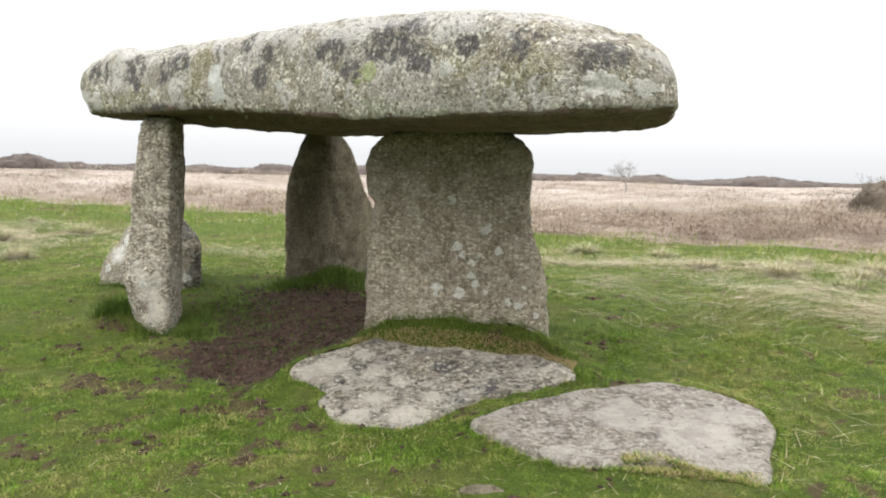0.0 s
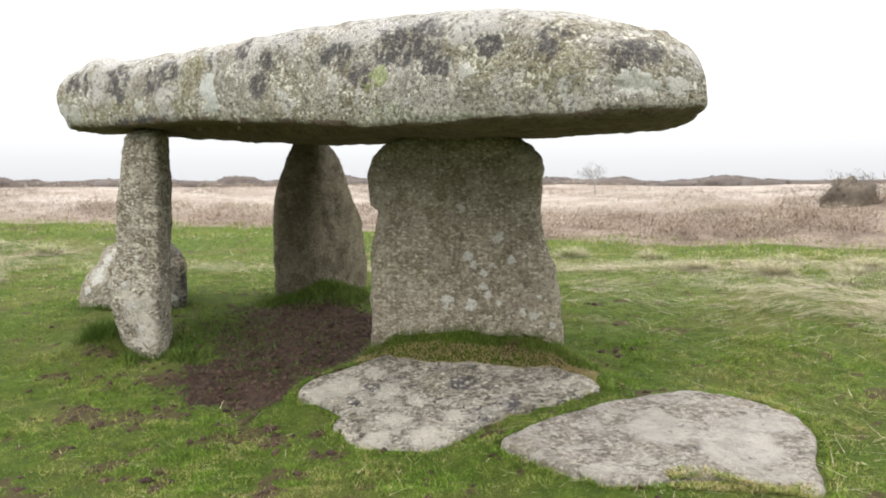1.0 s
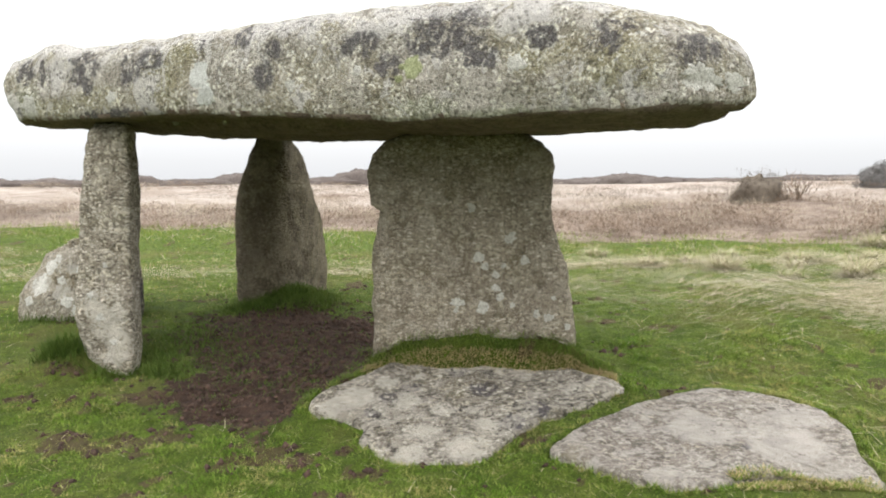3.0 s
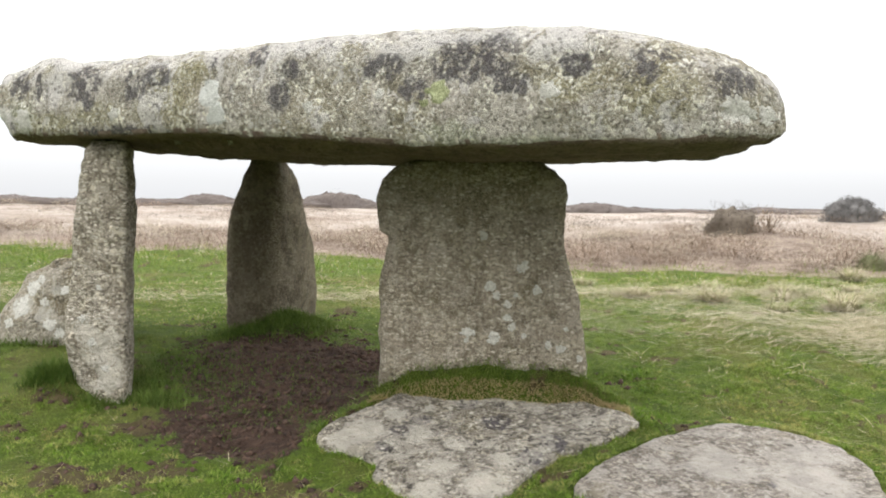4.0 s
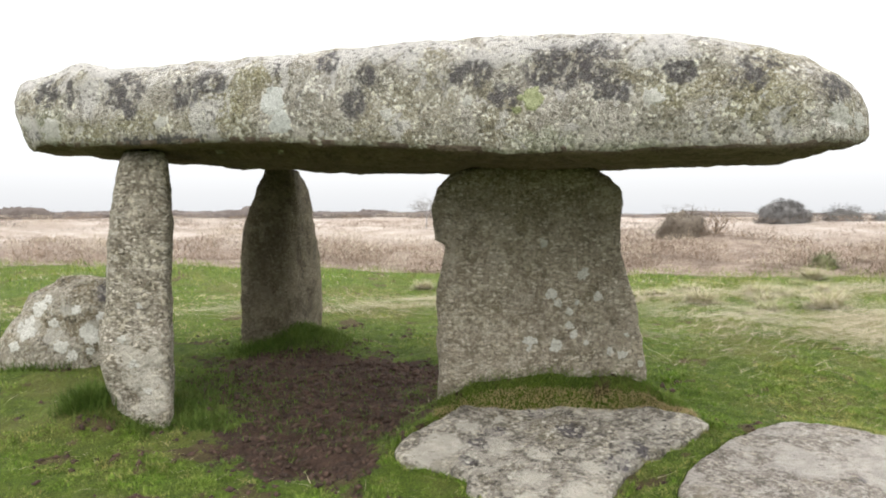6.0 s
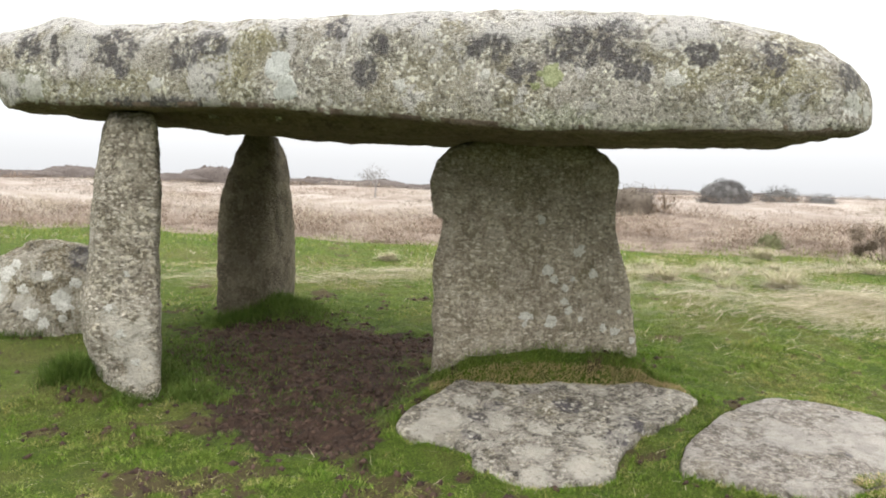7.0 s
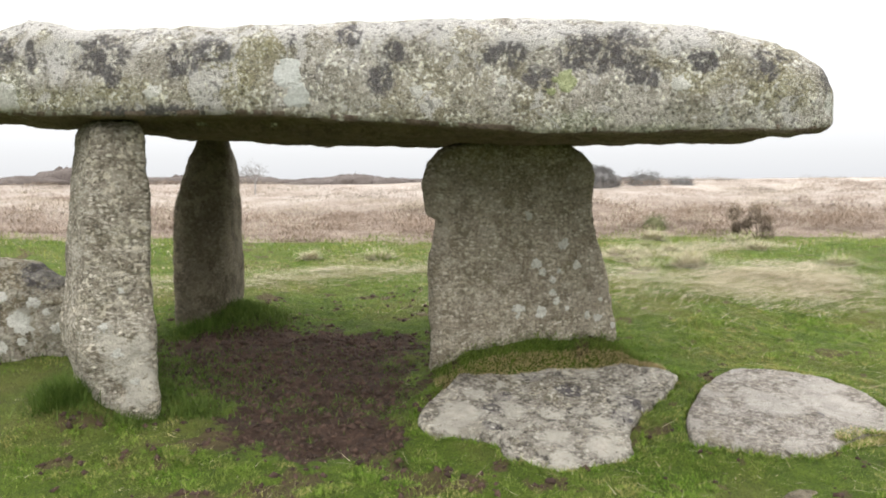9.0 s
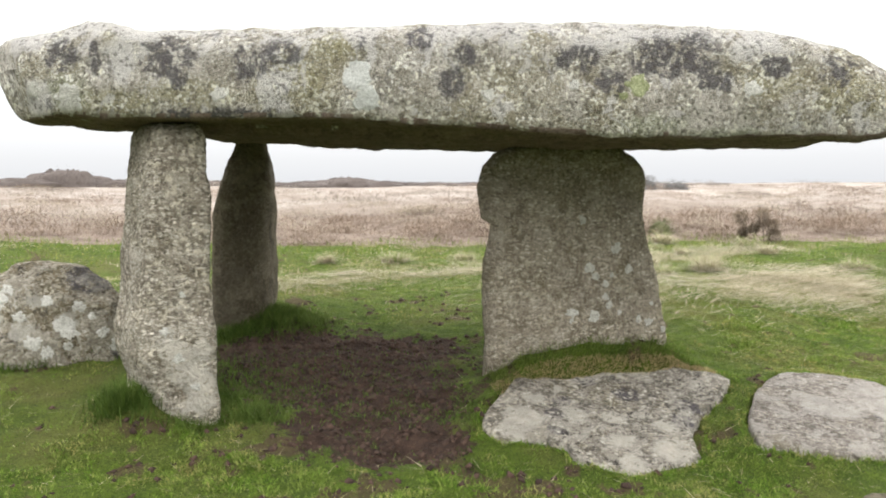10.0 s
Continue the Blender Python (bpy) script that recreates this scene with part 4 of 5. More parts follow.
def blades(roots, heading, length, width, lean, curl, seg=2):
    """Arrays of curved, pointed blades as vertices and faces. lean: 0 upright to 1 lying; curl: extra bend towards the tip."""
    n = len(roots)
    dx, dy = np.cos(heading), np.sin(heading)
    px, py = -dy, dx
    verts = np.zeros((n, seg * 2 + 1, 3))
    ang = lean * 1.5
    x = roots.copy()
    for i in range(seg + 1):
        w = width * (1 - i / (seg + 0.3)) * 0.5
        if i < seg:
            verts[:, i * 2, 0], verts[:, i * 2, 1], verts[:, i * 2, 2] = x[:, 0] - px * w, x[:, 1] - py * w, x[:, 2]
            verts[:, i * 2 + 1, 0], verts[:, i * 2 + 1, 1], verts[:, i * 2 + 1, 2] = x[:, 0] + px * w, x[:, 1] + py * w, x[:, 2]
        else:
            verts[:, seg * 2] = x
        a = np.minimum(ang + curl * (i + 0.5) / seg, 1.75)
        st = length / seg
        x = x + np.stack([dx * np.sin(a) * st, dy * np.sin(a) * st, np.cos(a) * st], axis=1)
    base = (np.arange(n) * (seg * 2 + 1))[:, None]
    quads = [base + np.array([[2 * i, 2 * i + 1, 2 * i + 3, 2 * i + 2]]) for i in range(seg - 1)]
    tris = base + np.array([[2 * seg - 2, 2 * seg - 1, 2 * seg]])
    return verts.reshape(-1, 3), quads, tris


def blade_mesh(name, packs):
    """One mesh out of several blade arrays: (arrays, material)."""
    me = bpy.data.meshes.new(name)
    vs, loops, starts, totals, mats = [], [], [], [], []
    off, lo = 0, 0
    for k, ((v, quads, tris), mat) in enumerate(packs):
        me.materials.append(mat)
        for f in [*quads, tris]:
            m = f.shape[1]
            loops.append((f + off).reshape(-1))
            starts.append(lo + np.arange(len(f)) * m)
            totals.append(np.full(len(f), m))
            mats.append(np.full(len(f), k))
            lo += f.size
        vs.append(v)
        off += len(v)
    v, l, s, t, m = (np.concatenate(a) for a in (vs, loops, starts, totals, mats))
    me.vertices.add(len(v)), me.loops.add(len(l)), me.polygons.add(len(s))
    me.vertices.foreach_set("co", v.reshape(-1).astype(np.float32))
    me.loops.foreach_set("vertex_index", l.astype(np.int32))
    me.polygons.foreach_set("loop_start", s.astype(np.int32))
    me.polygons.foreach_set("material_index", m.astype(np.int32))
    me.update(calc_edges=True)
    return me


BLOCKED = [(np.array(p), k) for p, k in (
    ([(-1.15, 5.93), (-.92, 6.13), (-.5, 6.34), (.5, 6.12), (.74, 5.93), (1.06, 5.60), (.35, 5.33), (-.10, 4.95), (-.66, 5.03), (-.87, 5.33), (-.80, 5.47), (-1.18, 5.80)], 1.0),
    ([(.22, 4.78), (.47, 5.05), (1.08, 5.40), (1.7, 5.55), (2.03, 5.38), (2.22, 5.11), (2.19, 4.80), (1.86, 4.0), (1.36, 4.31), (.82, 4.25), (.52, 4.46)], 1.0),
    ([slab_frame(-.98, 0), slab_frame(.6, 0), slab_frame(.6, .5), slab_frame(-.98, .5)], 1.0),
    ([(-3.03, 7.13), (-2.6, 7.0), (-2.45, 7.15), (-2.52, 7.45), (-3.1, 7.45)], 1.0),
    ([(-1.95, 9.0), (-1.48, 9.0), (-1.0, 10.1), (-1.75, 9.9)], 1.0),
    ([(-4.1, 9.1), (-4.0, 8.8), (-3.5, 8.58), (-2.97, 8.5), (-2.83, 8.66), (-3.12, 9.3), (-3.7, 9.55)], 1.0))]


def within(poly, x, y):
    odd = np.zeros(len(x), bool)
    for (ax, ay), (bx, by) in zip(poly, np.roll(poly, -1, axis=0)):
        c = ((ay > y) != (by > y)) & (x < (bx - ax) * (y - ay) / (by - ay + 1e-12) + ax)
        odd ^= c
    return odd


def scatter(n, x0, x1, y0, y1, power=1.0):
    """Places on the ground, denser near y0, with none on the stones."""
    x = rng.uniform(x0, x1, n)
    y = y0 + (y1 - y0) * rng.random(n) ** power
    keep = np.ones(n, bool)
    for poly, _ in BLOCKED:
        keep &= ~within(poly, x, y)
    return x[keep], y[keep]


def rooted(x, y, sink=0.004):
    return np.stack([x, y, sample("z", x, y) - sink], axis=1)


def ripple(x, y, f, k):
    return np.array([noise.noise((a * f, b * f, k)) for a, b in zip(x, y)])


def turf():
    x, y = (np.concatenate(v) for v in zip(scatter(312000, -6.5, 8.5, 3.4, 13.5, 1.3), scatter(210000, -4.6, 4.6, 3.5, 7.0, 1.0), scatter(60000, -8, 8, -4.0, 3.5, 1.0)))
    clump = ripple(x, y, 1.6, 17) + 0.9 * ripple(x, y, 6.5, 18)
    soil = sample("soil", x, y) * 1.15 - 0.10 - 0.62 * clump - 0.3 * ripple(x, y, 19, 29)
    luck = rng.random((3, len(x)))
    keep = (luck[0] > soil) & (luck[0] > 0.72 * sample("worn", x, y)) & (luck[1] > sample("moor", x, y)) & (luck[2] > sample("straw", x, y) * 0.6)
    keep &= rng.random(len(x)) < 0.72 + 0.5 * clump
    # thinner towards the trodden ground where the visitor walks
    keep &= rng.random(len(x)) < np.where(y < 3.5, 1.0, np.clip(0.2 + (y - 3.45 + 0.3 * clump) * 1.6, 0.15, 1))
    r, d = (x - 0.228) * 0.96 - (y - 6.213) * 0.28, (x - 0.228) * 0.28 + (y - 6.213) * 0.96
    keep &= ~((abs(r) < 0.95) & (d > -0.45) & (d < -0.07) & (rng.random(len(x)) < 0.85))
    x, y, clump = x[keep], y[keep], clump[keep]
    n = len(x)
    ln = (0.018 + 0.022 * rng.random(n)) * (1.0 + 1.0 * np.clip(clump, -0.5, 1)) * (1 + np.clip((y - 8) * 0.06, 0, 0.5))
    # towards the moor more and more of the sward is faded
    faded = rng.random(n) < np.clip((y - 8.5) * 0.07, 0, 0.38) * (0.6 + 1.6 * np.clip(clump + 0.2, 0, 1))
    sward = []
    muddy = sample("soil", x, y) > 0.12
    for pick, mat in ((~faded & ~muddy, turf_mat), (faded & ~muddy, stray_mat), (muddy, lush_mat)):
        u, v, m = x[pick], y[pick], int(pick.sum())
        sward.append((blades(rooted(u, v), rng.uniform(0, 6.28, m), ln[pick], 0.0042 + 0.004 * rng.random(m) + 0.0007 * np.clip(v - 5, 0, 8), 0.3 + 0.6 * rng.random(m), 0.7 * rng.random(m)), mat))
    # stray dead blades lying in the turf, and a few long pale strands
    packs = sward
    for n, x0, x1, y0, y1, lo, hi, w in ((7000, -6, 8, 3.4, 12, .03, .09, .0028), (500, -5, 5, 3.6, 8, .10, .20, .0042), (700, 1.8, 6.5, 3.8, 8, .14, .32, .005)):
        x, y = scatter(n, x0, x1, y0, y1, 1.2)
        ok = sample("soil", x, y) < 0.5
        x, y = x[ok], y[ok]
        n = len(x)
        packs.append((blades(rooted(x, y, -0.014), rng.uniform(0, 6.28, n), lo + (hi - lo) * rng.random(n), w * (0.7 + 0.7 * rng.random(n)), 0.91 + 0.09 * rng.random(n), rng.uniform(-.12, .15, n), 3), stray_mat))
    tagged(new("turf", blade_mesh("turf", packs)), "short grazed green turf with stray dead blades", "grass", kind="stuff")


def bank_grass():
    """Longer grass at the feet of the stones."""
    packs = []
    spots = ((-3.16, 7.16, .15, .13, 1100, .17, lush_mat), (-2.38, 6.95, .10, .12, 260, .13, lush_mat), (-1.12, 9.1, .26, .28, 900, .11, lush_mat), (-2.45, 7.35, .16, .2, 400, .07, lush_mat), (-1.42, 8.95, .36, .26, 2600, .12, lush_mat), (-1.75, 8.88, .28, .12, 900, .12, lush_mat), (-2.1, 7.9, .5, .6, 1100, .05, lush_mat), (-1.2, 7.4, .9, .8, 900, .045, lush_mat),
             (-3.45, 8.6, .55, .10, 900, .12, lush_mat), (-2.7, 6.98, .25, .06, 300, .10, lush_mat), (-2.3, 7.0, .15, .2, 420, .085, lush_mat), (-2.3, 7.8, .3, .45, 900, .07, lush_mat), (-2.0, 7.2, .45, .5, 700, .05, lush_mat))
    for x0, y0, sx, sy, n, h, mat in spots:
        x, y = x0 + sx * rng.normal(0, 0.6, n), y0 + sy * rng.normal(0, 0.6, n)
        packs.append((blades(rooted(x, y), rng.uniform(0, 6.28, n), h * (0.5 + 0.7 * rng.random(n)), 0.006 + 0.004 * rng.random(n), 0.1 + 0.5 * rng.random(n), 0.9 * rng.random(n), 3), mat))
    # the bank before the broad upright: green above, rusty below
    for n, d0, d1, h, mat in ((2600, -.12, .03, .075, bank_mat), (12500, -.36, -.11, .040, rust_mat), (350, -.34, 0.0, .06, bank_mat)):
        r, d = rng.uniform(-.98, .90, n), rng.uniform(d0, d1, n)
        x, y = 0.228 + 0.96 * r + 0.28 * d, 6.213 - 0.28 * r + 0.96 * d
        packs.append((blades(rooted(x, y), rng.normal(-1.7, 0.9, n), h * (0.5 + 0.8 * rng.random(n)), 0.005 + 0.004 * rng.random(n), 0.25 + 0.5 * rng.random(n), 0.9 * rng.random(n), 3), mat))
    # fringes that lap over the edges of the slabs
    for poly, _ in BLOCKED[:2]:
        e = spaced(poly, 2600)
        c = e.mean(axis=0)
        e = c + (e - c) * (1.0 + rng.normal(0.045, 0.03, len(e)))[:, None]
        n = len(e)
        packs.append((blades(rooted(e[:, 0], e[:, 1]), rng.uniform(0, 6.28, n), 0.02 + 0.04 * rng.random(n), 0.005 + 0.004 * rng.random(n), 0.2 + 0.5 * rng.random(n), 0.8 * rng.random(n)), turf_mat))
    # moss and dead grass creeping over the flat slab's front rim
    for n, mat in ((1500, rust_mat), (2600, turf_mat)):
        k = rng.random(n)
        x = 1.12 + 0.73 * k
        y = np.interp(x, [0.8, 1.2, 1.5, 1.75, 1.9], [4.22, 4.22, 4.16, 4.06, 3.98]) + 0.11 * rng.random(n) ** 1.3 * (1.25 + 0.6 * np.sin(k * 7))
        roots = np.stack([x, y, np.where(within(BLOCKED[1][0], x, y), SLABS[1][1][0] + SLABS[1][1][2] * y - 0.006, sample("z", x, y) - 0.004)], axis=1)
        packs.append((blades(roots, rng.uniform(0, 6.28, n), 0.025 + 0.03 * rng.random(n), 0.005 + 0.003 * rng.random(n), 0.3 + 0.5 * rng.random(n), 0.8 * rng.random(n)), mat))
    tagged(new("bank_grass", blade_mesh("bank_grass", packs)), "longer green and rusty grass banked against the feet of the stones", "grass", kind="stuff")


def flattened_straw():
    x, y = scatter(330000, -13, 10, 6.0, 15.5)
    m = sample("straw", x, y) + 0.55 * (ripple(x, y, 1.3, 24) + 0.6 * ripple(x, y, 4.0, 25)) * np.clip(sample("straw", x, y) * 2.2, 0, 1)
    keep = rng.random(len(x)) < np.clip(m * 0.95 - 0.08, 0, 1)
    x, y = x[keep], y[keep]
    n = len(x)
    flow = -0.25 + 1.1 * ripple(x, y, 0.8, 23) + rng.normal(0, 0.4, n) + np.pi * (rng.random(n) < 0.5)
    a = blades(rooted(x, y, -0.02 - 0.035 * rng.random(n)), flow, 0.10 + 0.26 * rng.random(n), 0.0036 + 0.0034 * rng.random(n), 0.92 + 0.08 * rng.random(n), rng.uniform(-.15, .16, n), 3)
    bold = np.flatnonzero((sample("straw", x, y) > 0.4) & (rng.random(n) < 0.3))
    x, y, n = x[bold], y[bold], len(bold)
    b = blades(rooted(x, y, -0.05), flow[bold] + rng.normal(0, 0.6, n), 0.12 + 0.20 * rng.random(n), 0.005 + 0.003 * rng.random(n), 0.93 + 0.09 * rng.random(n), rng.uniform(-.2, .2, n), 3)
    tagged(new("flattened_straw", blade_mesh("flattened_straw", [(a, straw_mat), (b, straw_mat)])), "long bleached dead grass lying flattened on the turf", "dry grass", kind="stuff")


def tussock_mesh(seed, h, spread, mats):
    g = np.random.default_rng(seed)
    packs = []
    for mat, n in mats:
        ang, rad = g.uniform(0, 6.28, n), spread * 0.5 * np.sqrt(g.random(n))
        roots = np.stack([rad * np.cos(ang), rad * np.sin(ang), np.full(n, -0.03)], axis=1)
        packs.append((blades(roots, ang + g.normal(0, 1.3, n), h * (0.5 + 0.8 * g.random(n)), 0.006 + 0.004 * g.random(n), 0.1 + 0.6 * g.random(n), 0.9 + 1.3 * g.random(n), 4), mat))
    return blade_mesh("grass_tussock", packs)


def tussocks():
    kinds = [tussock_mesh(s, .40, .24, ((straw_mat, 900), (turf_mat, 260))) for s in (1, 2)] + [tussock_mesh(3, .32, .34, ((straw_mat, 700), (bank_mat, 420)))]
    places = [(4.6, 11.7), (4.5, 10.5), (5.0, 9.7), (6.7, 10.2), (8.8, 13.0), (5.4, 12.1), (5.5, 10.4), (5.8, 9.5), (8.0, 8.4), (3.4, 12.6), (7.4, 11.3), (2.2, 12.9), (9.0, 10.6), (1.2, 13.4), (9.8, 11.6),
              (-7.6, 12.6), (-8.4, 13.8), (-6.9, 14.0), (-9.2, 12.0), (-6.1, 10.6), (-8.7, 15.6), (6.1, 11.2), (3.7, 11.2), (7.8, 12.3)]
    for i, (x, y) in enumerate(places):
        ob = new("grass_tussock", kinds[i % 3])
        ob.matrix_world = pose(x, y, ground_z(x, y), 0, 0, i * 67) @ Matrix.Scale(0.65 + 0.55 * ((i * 37) % 10) / 10, 4)
        tagged(ob, "bleached grass tussock with green shoots at the moor's edge", "grass tussock", "tussocks at the moor's edge")


def moor_growth():
    def field(n, lo, hi, power):
        az = rng.uniform(-0.78, 1.30, n)
        d = lo + (hi - lo) * rng.random(n) ** power
        x, y = d * np.sin(az) - 1.5, d * np.cos(az)
        deep = np.array([moor_depth(a, b) for a, b in zip(x, y)]) + np.array([1.1 * noise.noise((a * .45, b * .45, 3)) for a, b in zip(x, y)])
        return x, y, deep, d
    packs = []

    def wave(x, y, f, k):
        return np.array([noise.noise((a * f, b * f, k)) + 0.5 * noise.noise((a * f * 2.3, b * f * 2.3, k)) for a, b in zip(x, y)])

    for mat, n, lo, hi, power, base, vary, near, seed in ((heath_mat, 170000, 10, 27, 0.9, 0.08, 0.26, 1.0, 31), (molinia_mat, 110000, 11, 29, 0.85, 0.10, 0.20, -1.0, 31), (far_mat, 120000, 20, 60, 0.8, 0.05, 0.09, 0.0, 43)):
        x, y, deep, d = field(n, lo, hi, power)
        w = wave(x, y, 0.35, seed)
        if near:
            chance = np.clip(0.5 + near * (w * 2.4 + 0.75 - deep / 10), 0.04, 1) * np.clip((29 - d) / 9, 0.12, 1)
        else:
            chance = np.clip((d - 20) / 8, 0, 1)
        keep = (deep > -0.7 * rng.random(len(x))) & (rng.random(len(x)) < chance)
        x, y, d, deep = x[keep], y[keep], d[keep], deep[keep]
        n = len(x)
        tuft = (0.35 + 1.5 * np.clip(wave(x, y, 0.9, seed + 5) + 0.3, 0, 1)) * np.clip(0.62 + 0.3 * deep, 0.45, 1)
        packs.append((blades(rooted(x, y, 0.02), rng.uniform(0, 6.28, n), (base + vary * rng.random(n)) * tuft, 0.003 + 0.0004 * d + 0.003 * rng.random(n), np.where(deep < 1.2, 0.6, 0.35) + np.where(deep < 1.2, 0.38, 0.65) * rng.random(n), 1.4 * rng.random(n), 2), mat))
    # tangles of dead bracken and bramble along the moor's near edge
    g = np.random.default_rng(77)
    for i in range(210):
        az, d = g.uniform(-0.72, 1.15), g.uniform(11, 27)
        x, y = d * math.sin(az) - 1.5, d * math.cos(az)
        deep = moor_depth(x, y)
        if not 0.4 < deep < 9:
            continue
        h = g.uniform(0.25, 0.55) * (1.2 if deep < 4 else 0.8)
        v, q, t = twig_cloud(650, g.uniform(0.9, 2.4), g.uniform(0.7, 1.3), h, 0.11, g, 0.4)
        packs.append(((v + np.array([x, y, ground_z(x, y) - 0.05]), q, t), heath_mat if i % 5 else molinia_mat))
    # softer heaps of heather, gorse and matted grass farther out
    for i in range(330):
        az, d = g.uniform(-0.74, 1.2), 17 + 26 * g.random() ** 1.2
        x, y = d * math.sin(az) - 1.5, d * math.cos(az)
        if moor_depth(x, y) < 3:
            continue
        v, q, t = twig_cloud(700, g.uniform(1.4, 5.0), g.uniform(1.0, 2.4), g.uniform(0.18, 0.42), 0.07 + 0.001 * d, g, 0.7)
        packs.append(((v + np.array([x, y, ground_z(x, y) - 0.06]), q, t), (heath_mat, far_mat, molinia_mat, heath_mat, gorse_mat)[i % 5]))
    tagged(new("moor_growth", blade_mesh("moor_growth", packs)), "dense brown heather, dead bracken and bleached moor grass", "moorland", kind="stuff")


def twig_cloud(n, wx, wy, h, size, g, hollow=0.35, lumps=3.0, rough=0.35):
    """Short twigs filling a lumpy dome."""
    out = []
    u = g.normal(size=(n * 3, 3))
    u /= np.linalg.norm(u, axis=1)[:, None]
    u[:, 2] = np.abs(u[:, 2])
    rad = hollow + (1 - hollow) * g.random(n * 3) ** 0.6
    lump = np.array([1 + rough * noise.noise((p[0] * lumps, p[1] * lumps, p[2] * lumps + n * .01)) for p in u])
    p = u * (rad * lump)[:, None]
    dens = np.array([noise.noise((q[0] * 4.5, q[1] * 4.5, q[2] * 4.5 + 8)) for q in p])
    p, u = p[dens > -0.12][:n], u[dens > -0.12][:n]
    n = len(p)
    roots = p * np.array([wx / 2, wy / 2, h])
    head = np.arctan2(u[:, 1], u[:, 0]) + g.normal(0, 1.2, n)
    return blades(roots, head, size * (0.5 + g.random(n)), size * 0.11 * (0.6 + 0.8 * g.random(n)), 0.25 + 0.75 * g.random(n), g.uniform(0, .8, n), 2)


def stem_mesh(h, r, g, count=5):
    """A few crooked stems from one root."""
    bm = bmesh.new()
    for i in range(count):
        a, lean = g.uniform(0, 6.28), g.uniform(0.1, 0.7)
        p = np.array([0, 0, -0.05])
        rings = []
        for j in range(6):
            k = j / 5
            rr = r * (1 - 0.8 * k) * (0.7 + 0.3 * (i == 0))
            rings.append([(p[0] + rr * math.cos(q), p[1] + rr * math.sin(q), p[2]) for q in np.linspace(0, 6.283, 6, endpoint=False)])
            p = p + np.array([math.cos(a) * lean, math.sin(a) * lean, 1.0]) * h / 5 + g.normal(0, 0.03 * h, 3)
        sub = skin(rings)
        me = bpy.data.meshes.new("tmp")
        sub.to_mesh(me)
        sub.free()
        bm.from_mesh(me)
        bpy.data.meshes.remove(me)
    return bm


def part(name, data, parent, mat=None, label=""):
    if isinstance(data, bmesh.types.BMesh):
        me = bpy.data.meshes.new(name)
        data.to_mesh(me)
        data.free()
        data = me
    if mat:
        data.materials.append(mat)
    ob = new(name, data)
    ob.parent = parent
    return tagged(ob, label)


def shrub(name, x, y, wx, wy, h, mat, label, category, n=2200, size=0.12, seed=1, group="", hollow=0.35, lift=0.0, heart=0.72, rough=0.35):
    g = np.random.default_rng(seed)
    root = new(name)
    root.location = (x, y, ground_z(x, y) - 0.03)
    tagged(root, label, category, group)
    part("stem", stem_mesh(h * 0.8 + lift, 0.03 + 0.02 * h, g), root, stump_mat)
    packs = [(twig_cloud(n, wx, wy, h, size, g, hollow, rough=rough), mat)]
    if heart:
        v = []
        for a in np.linspace(-0.2, 1.5708, 10):
            for b in np.linspace(0, 6.283, 24, endpoint=False):
                u = Vector((math.cos(a) * math.cos(b), math.cos(a) * math.sin(b), math.sin(a)))
                k = heart * (1 + (0.30 if heart < 0.8 else 0.22) * noise.noise(u * 2.2 + Vector((seed, 0, 0))) + 0.15 * noise.noise(u * 6 + Vector((seed, 0, 0))))
                w = k * (1 + (0.04 if heart > 0.8 else 0.0) * math.sin(2 * max(0.0, a)))
                v.append((u.x * wx / 2 * w, u.y * wy / 2 * w, u.z * h * w))
        a, b = np.meshgrid(np.arange(9), np.arange(24), indexing="ij")
        a, b = a.ravel(), b.ravel()
        f = np.stack([a * 24 + b, a * 24 + (b + 1) % 24, (a + 1) * 24 + (b + 1) % 24, (a + 1) * 24 + b], axis=1)
        packs.append(((np.array(v), [], f), mat))
    me = blade_mesh("crown", packs)
    part("crown", me, root).location = (0, 0, lift)
    return root


def branching(bm, p, d, length, r, depth, g):
    """A bare branch and its forks, as thin tapered prisms."""
    q = p + d * length
    side = Vector((d.y, -d.x, 0.3)).normalized()
    up = d.cross(side).normalized()
    a = [bm.verts.new(p + (side * math.cos(t) + up * math.sin(t)) * r) for t in (0, 2.1, 4.2)]
    b = [bm.verts.new(q + (side * math.cos(t) + up * math.sin(t)) * r * 0.65) for t in (0, 2.1, 4.2)]
    for i in range(3):
        bm.faces.new((a[i], a[(i + 1) % 3], b[(i + 1) % 3], b[i]))
    if depth:
        for _ in range(3 if depth > 1 else 4):
            e = (d + Vector(g.normal(0, 0.55, 3).tolist())).normalized()
            e.z = max(e.z, -0.1)
            branching(bm, q - d * length * g.uniform(0, 0.5), e, length * g.uniform(0.6, 0.85), r * 0.6, depth - 1, g)


def thorn_tree(x, y, h):
    g = np.random.default_rng(5)
    root = new("thorn_tree")
    root.location = (x, y, ground_z(x, y))
    tagged(root, "small bare hawthorn tree with a fine twiggy crown on the skyline", "tree")
    bm = bmesh.new()
    branching(bm, Vector((0, 0, -0.1)), Vector((0.05, 0, 1)), h * 0.42, 0.04, 0, g)
    part("trunk", bm, root, thorn_mat)
    bm = bmesh.new()
    for _ in range(6):
        d = Vector((*g.normal(0, 0.55, 2).tolist(), 0.8)).normalized()
        branching(bm, Vector((0.02, 0, h * 0.28)), d, h * 0.26, 0.018, 4, g)
    part("crown", bm, root, thorn_mat)


